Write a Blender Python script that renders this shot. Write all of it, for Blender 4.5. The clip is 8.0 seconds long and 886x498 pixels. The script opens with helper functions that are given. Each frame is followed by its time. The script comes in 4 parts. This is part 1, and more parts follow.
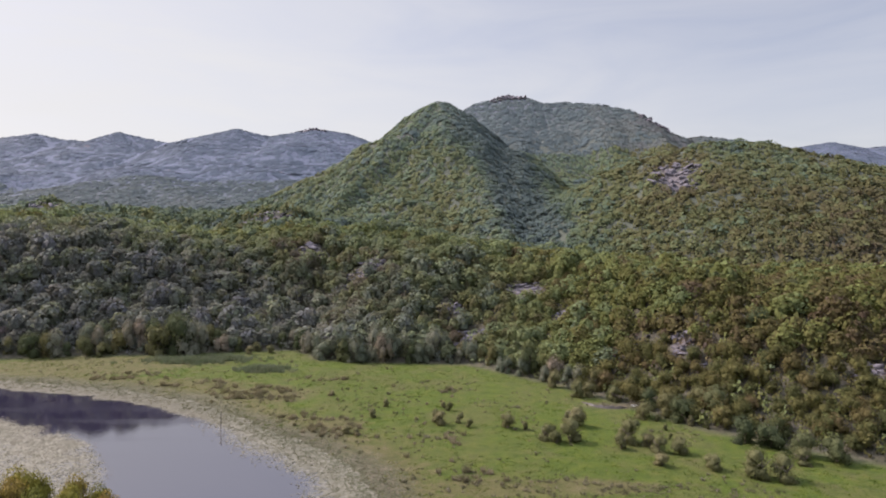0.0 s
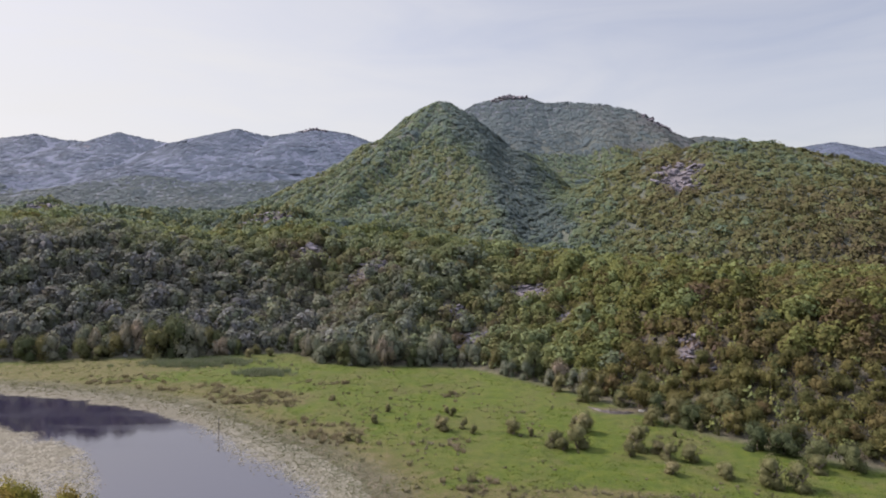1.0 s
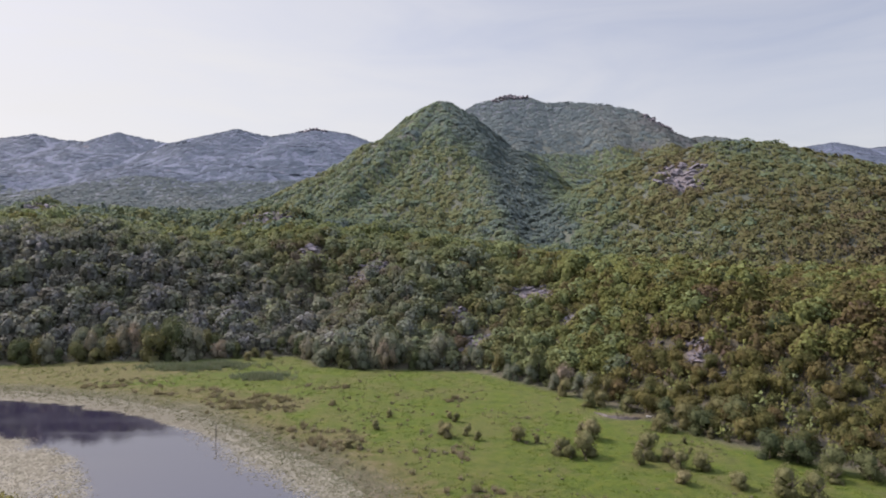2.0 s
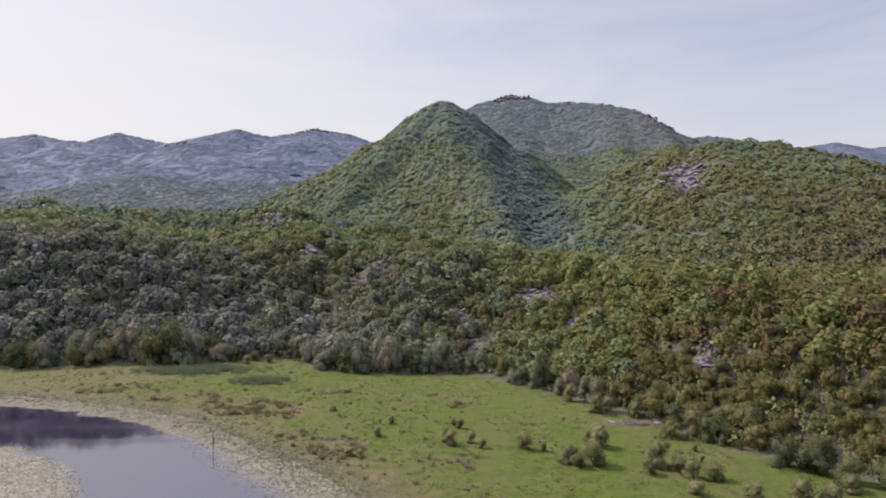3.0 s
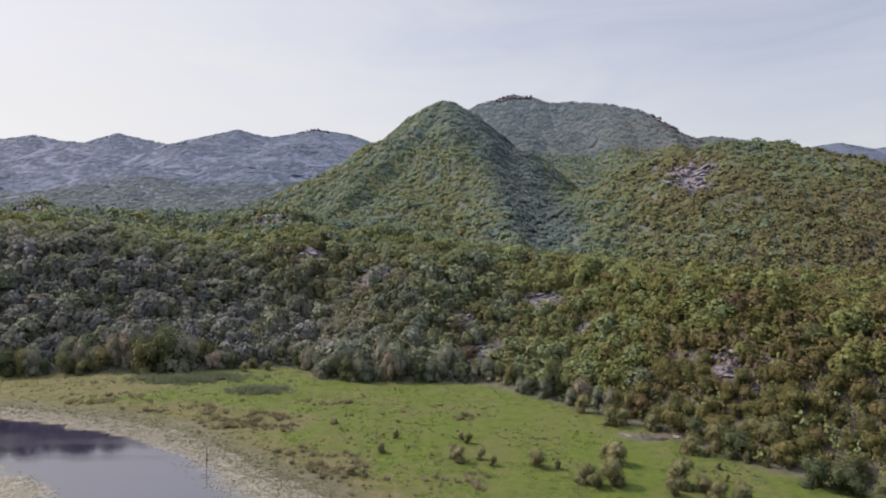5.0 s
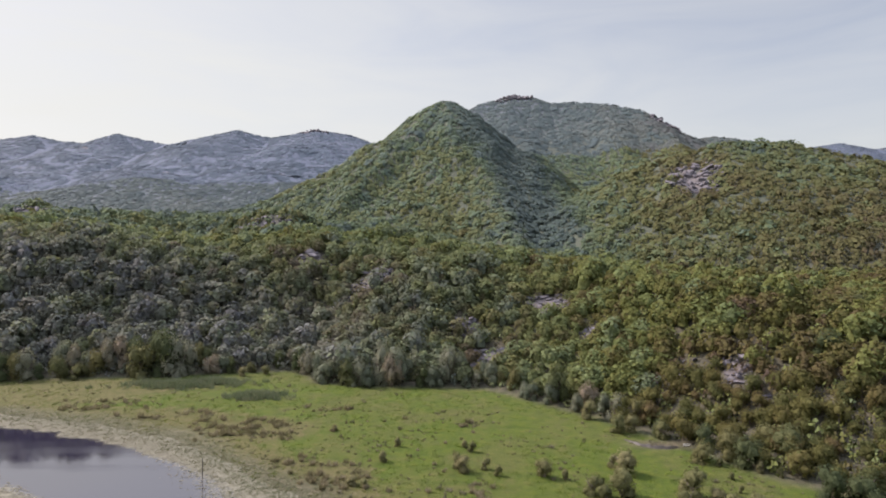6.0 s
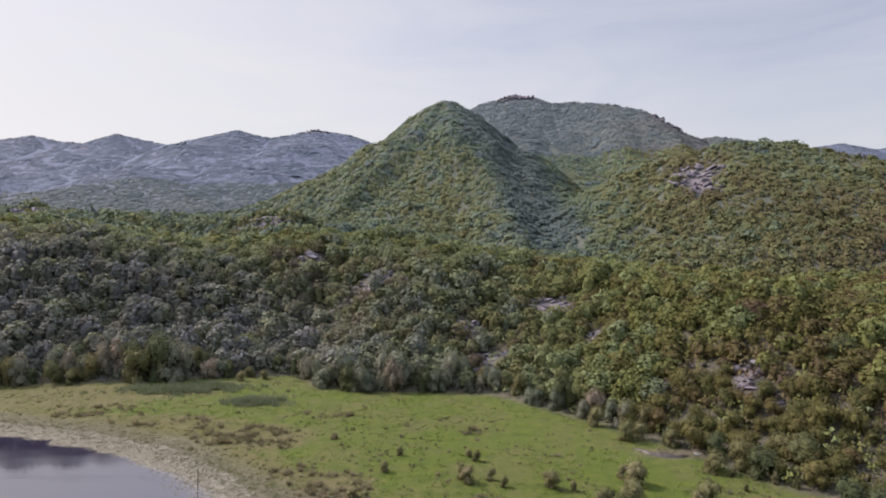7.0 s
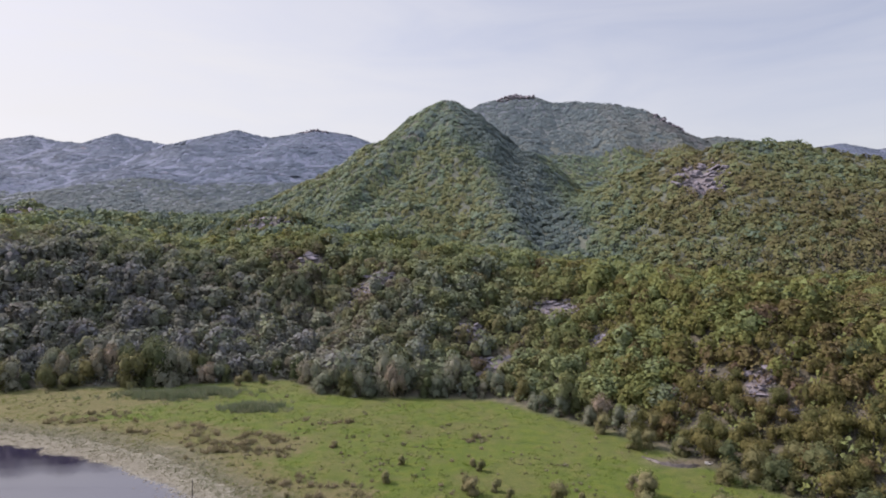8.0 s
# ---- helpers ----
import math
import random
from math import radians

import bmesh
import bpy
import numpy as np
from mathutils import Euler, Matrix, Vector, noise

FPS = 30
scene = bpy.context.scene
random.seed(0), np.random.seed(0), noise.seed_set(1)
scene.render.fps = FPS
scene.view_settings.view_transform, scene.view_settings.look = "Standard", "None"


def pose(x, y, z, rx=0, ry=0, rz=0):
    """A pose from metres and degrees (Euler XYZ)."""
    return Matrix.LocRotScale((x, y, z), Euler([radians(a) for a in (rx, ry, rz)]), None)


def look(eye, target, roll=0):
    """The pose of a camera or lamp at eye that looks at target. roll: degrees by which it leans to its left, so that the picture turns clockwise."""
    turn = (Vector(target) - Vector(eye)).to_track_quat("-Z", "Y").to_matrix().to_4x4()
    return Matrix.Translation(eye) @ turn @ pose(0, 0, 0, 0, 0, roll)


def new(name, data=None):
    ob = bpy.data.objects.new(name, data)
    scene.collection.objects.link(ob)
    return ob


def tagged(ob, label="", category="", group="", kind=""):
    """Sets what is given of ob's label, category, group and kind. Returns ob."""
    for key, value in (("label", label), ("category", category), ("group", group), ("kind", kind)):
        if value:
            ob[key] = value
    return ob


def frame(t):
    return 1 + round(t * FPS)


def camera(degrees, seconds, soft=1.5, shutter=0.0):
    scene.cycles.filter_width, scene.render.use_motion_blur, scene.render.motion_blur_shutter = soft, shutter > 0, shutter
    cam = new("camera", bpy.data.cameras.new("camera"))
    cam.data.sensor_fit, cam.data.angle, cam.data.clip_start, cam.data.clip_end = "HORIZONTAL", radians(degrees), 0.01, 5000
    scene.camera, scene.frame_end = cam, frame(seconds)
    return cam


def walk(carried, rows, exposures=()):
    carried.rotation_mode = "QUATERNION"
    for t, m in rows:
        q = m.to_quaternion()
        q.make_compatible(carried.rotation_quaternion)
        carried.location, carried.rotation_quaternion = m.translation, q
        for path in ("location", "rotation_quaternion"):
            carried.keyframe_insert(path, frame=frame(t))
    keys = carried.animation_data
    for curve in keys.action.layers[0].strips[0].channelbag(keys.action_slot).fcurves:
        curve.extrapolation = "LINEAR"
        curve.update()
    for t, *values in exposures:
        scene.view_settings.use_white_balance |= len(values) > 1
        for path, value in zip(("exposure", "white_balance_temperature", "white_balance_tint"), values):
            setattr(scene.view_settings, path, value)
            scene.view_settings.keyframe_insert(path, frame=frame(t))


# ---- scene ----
cam = camera(70, 8.0, soft=1.85)
PATH = [
    (0, (0.000, 0.000, 46.937), (-0.203, 99.949, 43.747), 0.664),
    (0.5, (-0.361, 1.855, 47.033), (-0.591, 101.805, 43.859), 0.659),
    (1, (-0.723, 3.732, 47.137), (-0.999, 103.682, 43.981), 0.651),
    (1.5, (-1.087, 5.630, 47.251), (-1.360, 105.581, 44.103), 0.652),
    (3, (-2.185, 11.455, 47.649), (-2.536, 111.408, 44.594), 0.638),
    (3.5, (-2.554, 13.440, 47.800), (-2.935, 113.392, 44.733), 0.633),
    (4, (-2.924, 15.446, 47.960), (-3.355, 115.400, 44.927), 0.624),
    (4.5, (-3.296, 17.474, 48.129), (-3.761, 117.428, 45.132), 0.618),
    (6, (-4.419, 23.688, 48.694), (-4.893, 123.645, 45.810), 0.616),
    (6.5, (-4.795, 25.802, 48.900), (-5.277, 125.761, 46.046), 0.615),
    (7, (-5.174, 27.939, 49.116), (-5.668, 127.897, 46.271), 0.613),
    (7.5, (-5.553, 30.096, 49.342), (-6.006, 130.055, 46.498), 0.620),
    (8, (-5.934, 32.275, 49.576), (-6.377, 132.234, 46.724), 0.622),
]
walk(cam, [(t, look(eye, target, roll)) for t, eye, target, roll in PATH],
     exposures=((0.0, 0.46, 6500, 26), (1.5, 0.45, 6500, 26), (3.0, 0.49, 6500, 28), (3.5, 0.47, 6480, 29), (4.0, 0.48, 6520, 23), (4.5, 0.45, 6500, 26),
                (6.0, 0.50, 6650, 22), (6.5, 0.50, 6740, 22), (7.0, 0.46, 6500, 27), (7.5, 0.45, 6460, 28), (8.0, 0.49, 6430, 28)))

# ---- daylight ----
SUN_TO = Vector((-0.68, 0.30, 0.67)).normalized()      # towards the sun: from the left, a little ahead
SUN_ELEV = math.asin(SUN_TO.z)
SUN_ROT = math.atan2(SUN_TO.x, SUN_TO.y)

world = bpy.data.worlds.new("daylight")
scene.world = world
world.use_nodes = True
wt = world.node_tree
wt.nodes.clear()


def wnode(kind, **sets):
    n = wt.nodes.new(kind)
    for k, v in sets.items():
        n.inputs[k].default_value = v
    return n


sky = wnode("ShaderNodeTexSky")
sky.sky_type, sky.sun_disc = "NISHITA", False
sky.sun_elevation, sky.sun_rotation = SUN_ELEV, SUN_ROT % (2 * math.pi)
sky.air_density, sky.dust_density, sky.ozone_density = 1.0, 2.0, 1.5
tc = wnode("ShaderNodeTexCoord")
mp = wnode("ShaderNodeMapping")
mp.inputs["Scale"].default_value = (1.1, 1.1, 5.5)
mp.inputs["Rotation"].default_value = (0.0, -0.40, 0.0)
cn = wnode("ShaderNodeTexNoise", Scale=2.3, Detail=7.0, Roughness=0.55, Distortion=0.7)
cr = wnode("ShaderNodeValToRGB")
cr.color_ramp.elements[0].position, cr.color_ramp.elements[0].color = 0.30, (0.0, 0.0, 0.0, 1)
cr.color_ramp.elements[1].position, cr.color_ramp.elements[1].color = 0.72, (1.0, 1.0, 1.0, 1)
mx = wnode("ShaderNodeMix")
mx.data_type = "RGBA"
mx.inputs["B"].default_value = (6.0, 6.5, 5.95, 1)       # thin bright cirrus veil
bg = wnode("ShaderNodeBackground", Strength=0.095)
wo = wnode("ShaderNodeOutputWorld")
wt.links.new(tc.outputs["Generated"], mp.inputs["Vector"])
wt.links.new(mp.outputs["Vector"], cn.inputs["Vector"])
wt.links.new(cn.outputs["Fac"], cr.inputs["Fac"])
# the veil thins out away from the sun, and its streaks show most where it is thin
sp = wnode("ShaderNodeSeparateXYZ")
mr = wnode("ShaderNodeMapRange")
mr.interpolation_type = "SMOOTHSTEP"
for k, v in (("From Min", -0.20), ("From Max", 1.15), ("To Min", 0.84), ("To Max", 0.46)):
    mr.inputs[k].default_value = v
ml = wnode("ShaderNodeMath")
ml.operation, ml.use_clamp = "MULTIPLY_ADD", True
ml.inputs[1].default_value = 0.24
sb = wnode("ShaderNodeMath")
sb.operation = "SUBTRACT"
sb.inputs[1].default_value = 0.5
wt.links.new(tc.outputs["Generated"], sp.inputs["Vector"])
tilt = wnode("ShaderNodeMath")
tilt.operation = "MULTIPLY_ADD"
tilt.inputs[1].default_value = 2.0
wt.links.new(sp.outputs["Z"], tilt.inputs[0])
wt.links.new(sp.outputs["X"], tilt.inputs[2])
wt.links.new(tilt.outputs["Value"], mr.inputs["Value"])
wt.links.new(cr.outputs["Color"], sb.inputs[0])
wt.links.new(sb.outputs["Value"], ml.inputs[0])
wt.links.new(mr.outputs["Result"], ml.inputs[2])
thin = wnode("ShaderNodeMapRange")          # bluer overhead
for k, v in (("From Min", 0.42), ("From Max", 0.90), ("To Min", 1.0), ("To Max", 0.66)):
    thin.inputs[k].default_value = v
wt.links.new(sp.outputs["Z"], thin.inputs["Value"])
veil = wnode("ShaderNodeMath")
veil.operation = "MULTIPLY"
wt.links.new(ml.outputs["Value"], veil.inputs[0])
wt.links.new(thin.outputs["Result"], veil.inputs[1])
wt.links.new(veil.outputs["Value"], mx.inputs["Factor"])
wt.links.new(sky.outputs["Color"], mx.inputs["A"])
# the unseen sky overhead is made brighter as a fill for the shade
up = wnode("ShaderNodeMapRange")
up.interpolation_type = "SMOOTHSTEP"
for k, v in (("From Min", 0.40), ("From Max", 0.95), ("To Min", 0.095), ("To Max", 0.40)):
    up.inputs[k].default_value = v
wt.links.new(sp.outputs["Z"], up.inputs["Value"])
wt.links.new(up.outputs["Result"], bg.inputs["Strength"])
wt.links.new(mx.outputs["Result"], bg.inputs["Color"])
wt.links.new(bg.outputs["Background"], wo.inputs["Surface"])

sun = new("sun", bpy.data.lights.new("sun", "SUN"))
sun.data.energy, sun.data.angle, sun.data.color = 4.15, radians(1.5), (1.0, 0.95, 0.86)
sun.matrix_world = look(SUN_TO * 900, (0, 0, 0))

# ---- small tools ----


def lattice(ix, iy, seed):
    h = (ix.astype(np.int64) * 374761393 + iy.astype(np.int64) * 668265263 + seed * 144665) & 0x7FFFFFFF
    h = ((h ^ (h >> 13)) * 1274126177) & 0x7FFFFFFF
    return ((h ^ (h >> 16)) & 0xFFFF) / 65535.0


def rough(x, y, size, seed=0, octaves=3):
    """Smooth noise in -1..1 on the plan, with features of that size in metres."""
    x, y = np.asarray(x, float), np.asarray(y, float)
    total, amp, norm = np.zeros(np.broadcast(x, y).shape), 1.0, 0.0
    for o in range(octaves):
        u, v = x / size + 17.3 * o, y / size - 9.1 * o
        iu, iv = np.floor(u), np.floor(v)
        fu, fv = u - iu, v - iv
        fu, fv = fu * fu * (3 - 2 * fu), fv * fv * (3 - 2 * fv)
        s = seed + 31 * o
        a = lattice(iu, iv, s) * (1 - fu) + lattice(iu + 1, iv, s) * fu
        b = lattice(iu, iv + 1, s) * (1 - fu) + lattice(iu + 1, iv + 1, s) * fu
        total += amp * (2 * (a * (1 - fv) + b * fv) - 1)
        norm += amp
        amp, size = amp * 0.5, size * 0.5
    return total / norm


def mesh_of(name, verts, faces, material, tones=None, smooth=False):
    """A mesh from arrays: verts (n, 3), faces (m, k) of one corner count."""
    verts, faces = np.asarray(verts, np.float32), np.asarray(faces, np.int32)
    me = bpy.data.meshes.new(name)
    me.vertices.add(len(verts))
    me.vertices.foreach_set("co", verts.ravel())
    m, k = faces.shape
    me.loops.add(m * k)
    me.loops.foreach_set("vertex_index", faces.ravel())
    me.polygons.add(m)
    me.polygons.foreach_set("loop_start", np.arange(0, m * k, k, dtype=np.int32))
    if smooth:
        me.polygons.foreach_set("use_smooth", np.ones(m, bool))
    if tones is not None:
        me.attributes.new("tone", "FLOAT", "FACE").data.foreach_set("value", np.asarray(tones, np.float32))
    me.update(calc_edges=True)
    me.materials.append(material)
    return me


def part(name, me, parent, label=""):
    ob = new(name, me)
    ob.parent = parent
    if label:
        ob["label"] = label
    return ob


def bm_mesh(name, bm, material, smooth=False):
    me = bpy.data.meshes.new(name)
    for f in bm.faces:
        f.smooth = smooth
    bm.to_mesh(me)
    bm.free()
    me.materials.append(material)
    return me


# ---- materials ----
def material(name):
    m = bpy.data.materials.new(name)
    m.use_nodes = True
    nt = m.node_tree
    return m, nt, nt.nodes["Principled BSDF"], nt.nodes["Material Output"]


def add(nt, kind, **sets):
    n = nt.nodes.new(kind)
    for k, v in sets.items():
        n.inputs[k].default_value = v
    return n


def ramp(nt, fac, stops):
    n = nt.nodes.new("ShaderNodeValToRGB")
    els = n.color_ramp.elements
    while len(els) < len(stops):
        els.new(0.5)
    for e, (p, c) in zip(els, stops):
        e.position, e.color = p, (*c, 1)
    nt.links.new(fac, n.inputs["Fac"])
    return n.outputs["Color"]


def grain(nt, scale, detail=4.0, rough_=0.6, distortion=0.0):
    geo = nt.nodes.new("ShaderNodeNewGeometry")
    n = add(nt, "ShaderNodeTexNoise", Scale=scale, Detail=detail, Roughness=rough_, Distortion=distortion)
    nt.links.new(geo.outputs["Position"], n.inputs["Vector"])
    return n.outputs["Fac"]


def mixed(nt, fac, a, b, blend="MIX"):
    n = nt.nodes.new("ShaderNodeMix")
    n.data_type, n.blend_type = "RGBA", blend
    for key, v in (("Factor", fac), ("A", a), ("B", b)):
        sock = [s for s in n.inputs if s.name == key and s.type == ("VALUE" if key == "Factor" else "RGBA")][0]
        if isinstance(v, (int, float)):
            sock.default_value = v
        elif isinstance(v, tuple):
            sock.default_value = (*v, 1)
        else:
            nt.links.new(v, sock)
    return [s for s in n.outputs if s.type == "RGBA"][0]


def maths(nt, op, a, b=0.0, c=0.0, clamp=False):
    n = nt.nodes.new("ShaderNodeMath")
    n.operation, n.use_clamp = op, clamp
    for i, v in enumerate((a, b, c)):
        if isinstance(v, (int, float)):
            n.inputs[i].default_value = v
        else:
            nt.links.new(v, n.inputs[i])
    return n.outputs[0]


def bumped(nt, bsdf, height, strength, distance):
    b = add(nt, "ShaderNodeBump", Strength=strength, Distance=distance)
    nt.links.new(height, b.inputs["Height"])
    nt.links.new(b.outputs["Normal"], bsdf.inputs["Normal"])


def leaves(name, stops, single=False, glow=0.42, gloss=0.75, relief=0.18, domed=True, twig=2.6, hazed=False, sheen=0.10, vary=1.0):
    """Foliage: the tone of a tree picks its colour, single leaf sprays vary it a little; on request blue-grey haze is
    mixed into it.
    """
    m, nt, bsdf, out = material(name)
    geo = nt.nodes.new("ShaderNodeNewGeometry")
    if single:
        tone = nt.nodes.new("ShaderNodeObjectInfo").outputs["Random"]
    else:
        at = nt.nodes.new("ShaderNodeAttribute")
        at.attribute_name = "tone"
        tone = at.outputs["Fac"]
    jitter = maths(nt, "MULTIPLY_ADD", geo.outputs["Random Per Island"], 0.14, -0.07)
    patch = maths(nt, "MULTIPLY_ADD", grain(nt, 0.35, 3.0), 0.30, -0.15)
    fac = maths(nt, "ADD", maths(nt, "ADD", tone, jitter), patch, clamp=True)
    col = ramp(nt, fac, stops)
    # Blue-grey haze and glare, painted into the leaf colour by place.
    if hazed:
        haze_tint = nt.nodes.new("ShaderNodeAttribute")
        haze_tint.attribute_name = "haze_tint"
        col = mixed(nt, haze_tint.outputs["Fac"], col, mixed(nt, 0.42, col, (0.208, 0.176, 0.282)))
    twigs = grain(nt, twig, 4.0, 0.7)
    sprigs = grain(nt, twig * 0.38, 3.0, 0.6)
    col = mixed(nt, vary, col, ramp(nt, twigs, [(0.32, (0.72, 0.72, 0.72)), (0.52, (1.08, 1.08, 1.08)), (0.70, (1.36, 1.36, 1.28))]), "MULTIPLY")
    nt.links.new(col, bsdf.inputs["Base Color"])
    bsdf.inputs["Roughness"].default_value = gloss
    if relief:
        bumped(nt, bsdf, maths(nt, "ADD", twigs, maths(nt, "MULTIPLY", sprigs, 1.6)), 1.0, relief)
    bsdf.inputs["Specular IOR Level"].default_value = sheen
    tr = nt.nodes.new("ShaderNodeBsdfTranslucent")
    if domed:       # the leaves of a crown face outwards
        face = nt.nodes.new("ShaderNodeAttribute")
        face.attribute_name = "outward"
        turn = nt.nodes.new("ShaderNodeVectorTransform")
        turn.vector_type, turn.convert_from, turn.convert_to = "NORMAL", "OBJECT", "WORLD"
        nt.links.new(face.outputs["Vector"], turn.inputs["Vector"])
        target = bsdf.inputs["Normal"].links[0].from_node.inputs["Normal"] if relief else bsdf.inputs["Normal"]
        nt.links.new(turn.outputs["Vector"], target)
        nt.links.new(turn.outputs["Vector"], tr.inputs["Normal"])
    nt.links.new(mixed(nt, 1.0, col, (1.0, 1.08, 0.65), "MULTIPLY"), tr.inputs["Color"])
    ms = add(nt, "ShaderNodeMixShader", Fac=glow)
    nt.links.new(bsdf.outputs[0], ms.inputs[1])
    nt.links.new(tr.outputs[0], ms.inputs[2])
    nt.links.new(ms.outputs[0], out.inputs["Surface"])
    return m


WOODS = [(0.0, (0.142, 0.172, 0.116)), (0.22, (0.188, 0.232, 0.100)), (0.45, (0.176, 0.194, 0.064)), (0.55, (0.154, 0.156, 0.052)), (0.65, (0.140, 0.127, 0.048)),
         (0.82, (0.136, 0.106, 0.054)), (0.93, (0.128, 0.095, 0.060)), (1.0, (0.120, 0.085, 0.066))]
OAKS = [(0.0, (0.090, 0.100, 0.042)), (0.35, (0.122, 0.122, 0.046)), (0.7, (0.148, 0.136, 0.050)), (0.92, (0.152, 0.122, 0.054)), (1.0, (0.140, 0.102, 0.054))]
WILLOW = [(0.0, (0.125, 0.148, 0.104)), (0.4, (0.178, 0.196, 0.140)), (0.7, (0.226, 0.228, 0.168)), (1.0, (0.262, 0.212, 0.160))]
SHRUB = [(0.0, (0.120, 0.124, 0.056)), (0.5, (0.166, 0.164, 0.076)), (1.0, (0.215, 0.195, 0.102))]
leaf_woods = leaves("woodland_leaves", WOODS, hazed=True)
leaf_hill = leaves("hillside_leaves", [(0.0, (0.094, 0.128, 0.122)), (0.25, (0.130, 0.176, 0.106)), (0.45, (0.146, 0.162, 0.072)), (0.62, (0.134, 0.130, 0.056)), (0.85, (0.122, 0.106, 0.054)), (1.0, (0.116, 0.091, 0.058))], glow=0.42, twig=1.0, relief=0.0, hazed=True, vary=0.5)
# Aerial haze is put into the next two palettes, bluer with distance.
leaf_far = leaves("far_hazed_leaves", [(0.0, (0.094, 0.124, 0.162)), (0.3, (0.130, 0.164, 0.212)), (0.6, (0.158, 0.182, 0.234)), (1.0, (0.186, 0.192, 0.248))], glow=0.40, twig=0.25, relief=0.0, vary=0.3)
leaf_upland = leaves("upland_hazed_leaves", [(0.0, (0.086, 0.114, 0.124)), (0.3, (0.114, 0.146, 0.146)), (0.6, (0.136, 0.152, 0.144)), (1.0, (0.148, 0.142, 0.146))], glow=0.40, twig=0.6, relief=0.0, vary=0.6)
leaf_tree = leaves("single_tree_leaves", OAKS, single=True)
leaf_edge = leaves("edge_tree_leaves", [(0.0, (0.075, 0.095, 0.048)), (0.5, (0.115, 0.129, 0.060)), (1.0, (0.176, 0.159, 0.072))], single=True)
leaf_willow = leaves("willow_leaves", WILLOW, single=True)
leaf_shrub = leaves("shrub_leaves", SHRUB, single=True)
leaf_bank = leaves("bankside_leaves", [(0.0, (0.130, 0.140, 0.034)), (0.5, (0.235, 0.215, 0.046)), (1.0, (0.270, 0.195, 0.062))], single=True)
leaf_sedge = leaves("dry_sedge", [(0.0, (0.095, 0.095, 0.055)), (0.5, (0.145, 0.130, 0.092)), (1.0, (0.200, 0.176, 0.138))], glow=0.35, gloss=0.8, domed=False)
leaf_tussock = leaves("tussock_blades", [(0.0, (0.130, 0.114, 0.076)), (0.4, (0.200, 0.168, 0.124)), (0.8, (0.270, 0.222, 0.178)), (1.0, (0.165, 0.165, 0.086))], single=True, glow=0.35, gloss=0.8, domed=False)
leaf_reed = leaves("reed_blades", [(0.0, (0.092, 0.118, 0.084)), (0.5, (0.130, 0.152, 0.112)), (1.0, (0.178, 0.178, 0.142))], glow=0.35, gloss=0.7, domed=False)
leaf_grass = leaves("meadow_grass", [(0.0, (0.055, 0.080, 0.011)), (0.5, (0.077, 0.112, 0.015)), (1.0, (0.118, 0.121, 0.033))], glow=0.5, gloss=0.8, relief=0.0, domed=False)
leaf_pad = leaves("lily_pads", [(0.0, (0.070, 0.075, 0.038)), (0.5, (0.116, 0.108, 0.074)), (1.0, (0.146, 0.128, 0.098))], glow=0.05, gloss=0.5, relief=0.0, domed=False, sheen=0.15)


def bark_material():
    m, nt, bsdf, out = material("bark")
    g = grain(nt, 6.0, 5.0, 0.7)
    nt.links.new(ramp(nt, g, [(0.3, (0.07, 0.055, 0.04)), (0.7, (0.20, 0.17, 0.13))]), bsdf.inputs["Base Color"])
    bsdf.inputs["Roughness"].default_value = 0.9
    bumped(nt, bsdf, g, 0.6, 0.05)
    return m


def rock_material():
    m, nt, bsdf, out = material("limestone")
    g, fine = grain(nt, 0.5, 6.0, 0.65), grain(nt, 4.0, 5.0, 0.7)
    col = ramp(nt, g, [(0.30, (0.058, 0.052, 0.060)), (0.46, (0.112, 0.102, 0.116)), (0.70, (0.180, 0.166, 0.186))])
    col = mixed(nt, maths(nt, "MULTIPLY", ramp(nt, fine, [(0.52, (0, 0, 0)), (0.68, (1, 1, 1))]), 0.5), col, (0.15, 0.13, 0.12))
    nt.links.new(col, bsdf.inputs["Base Color"])
    bsdf.inputs["Roughness"].default_value = 0.9
    bumped(nt, bsdf, fine, 0.8, 0.25)
    return m


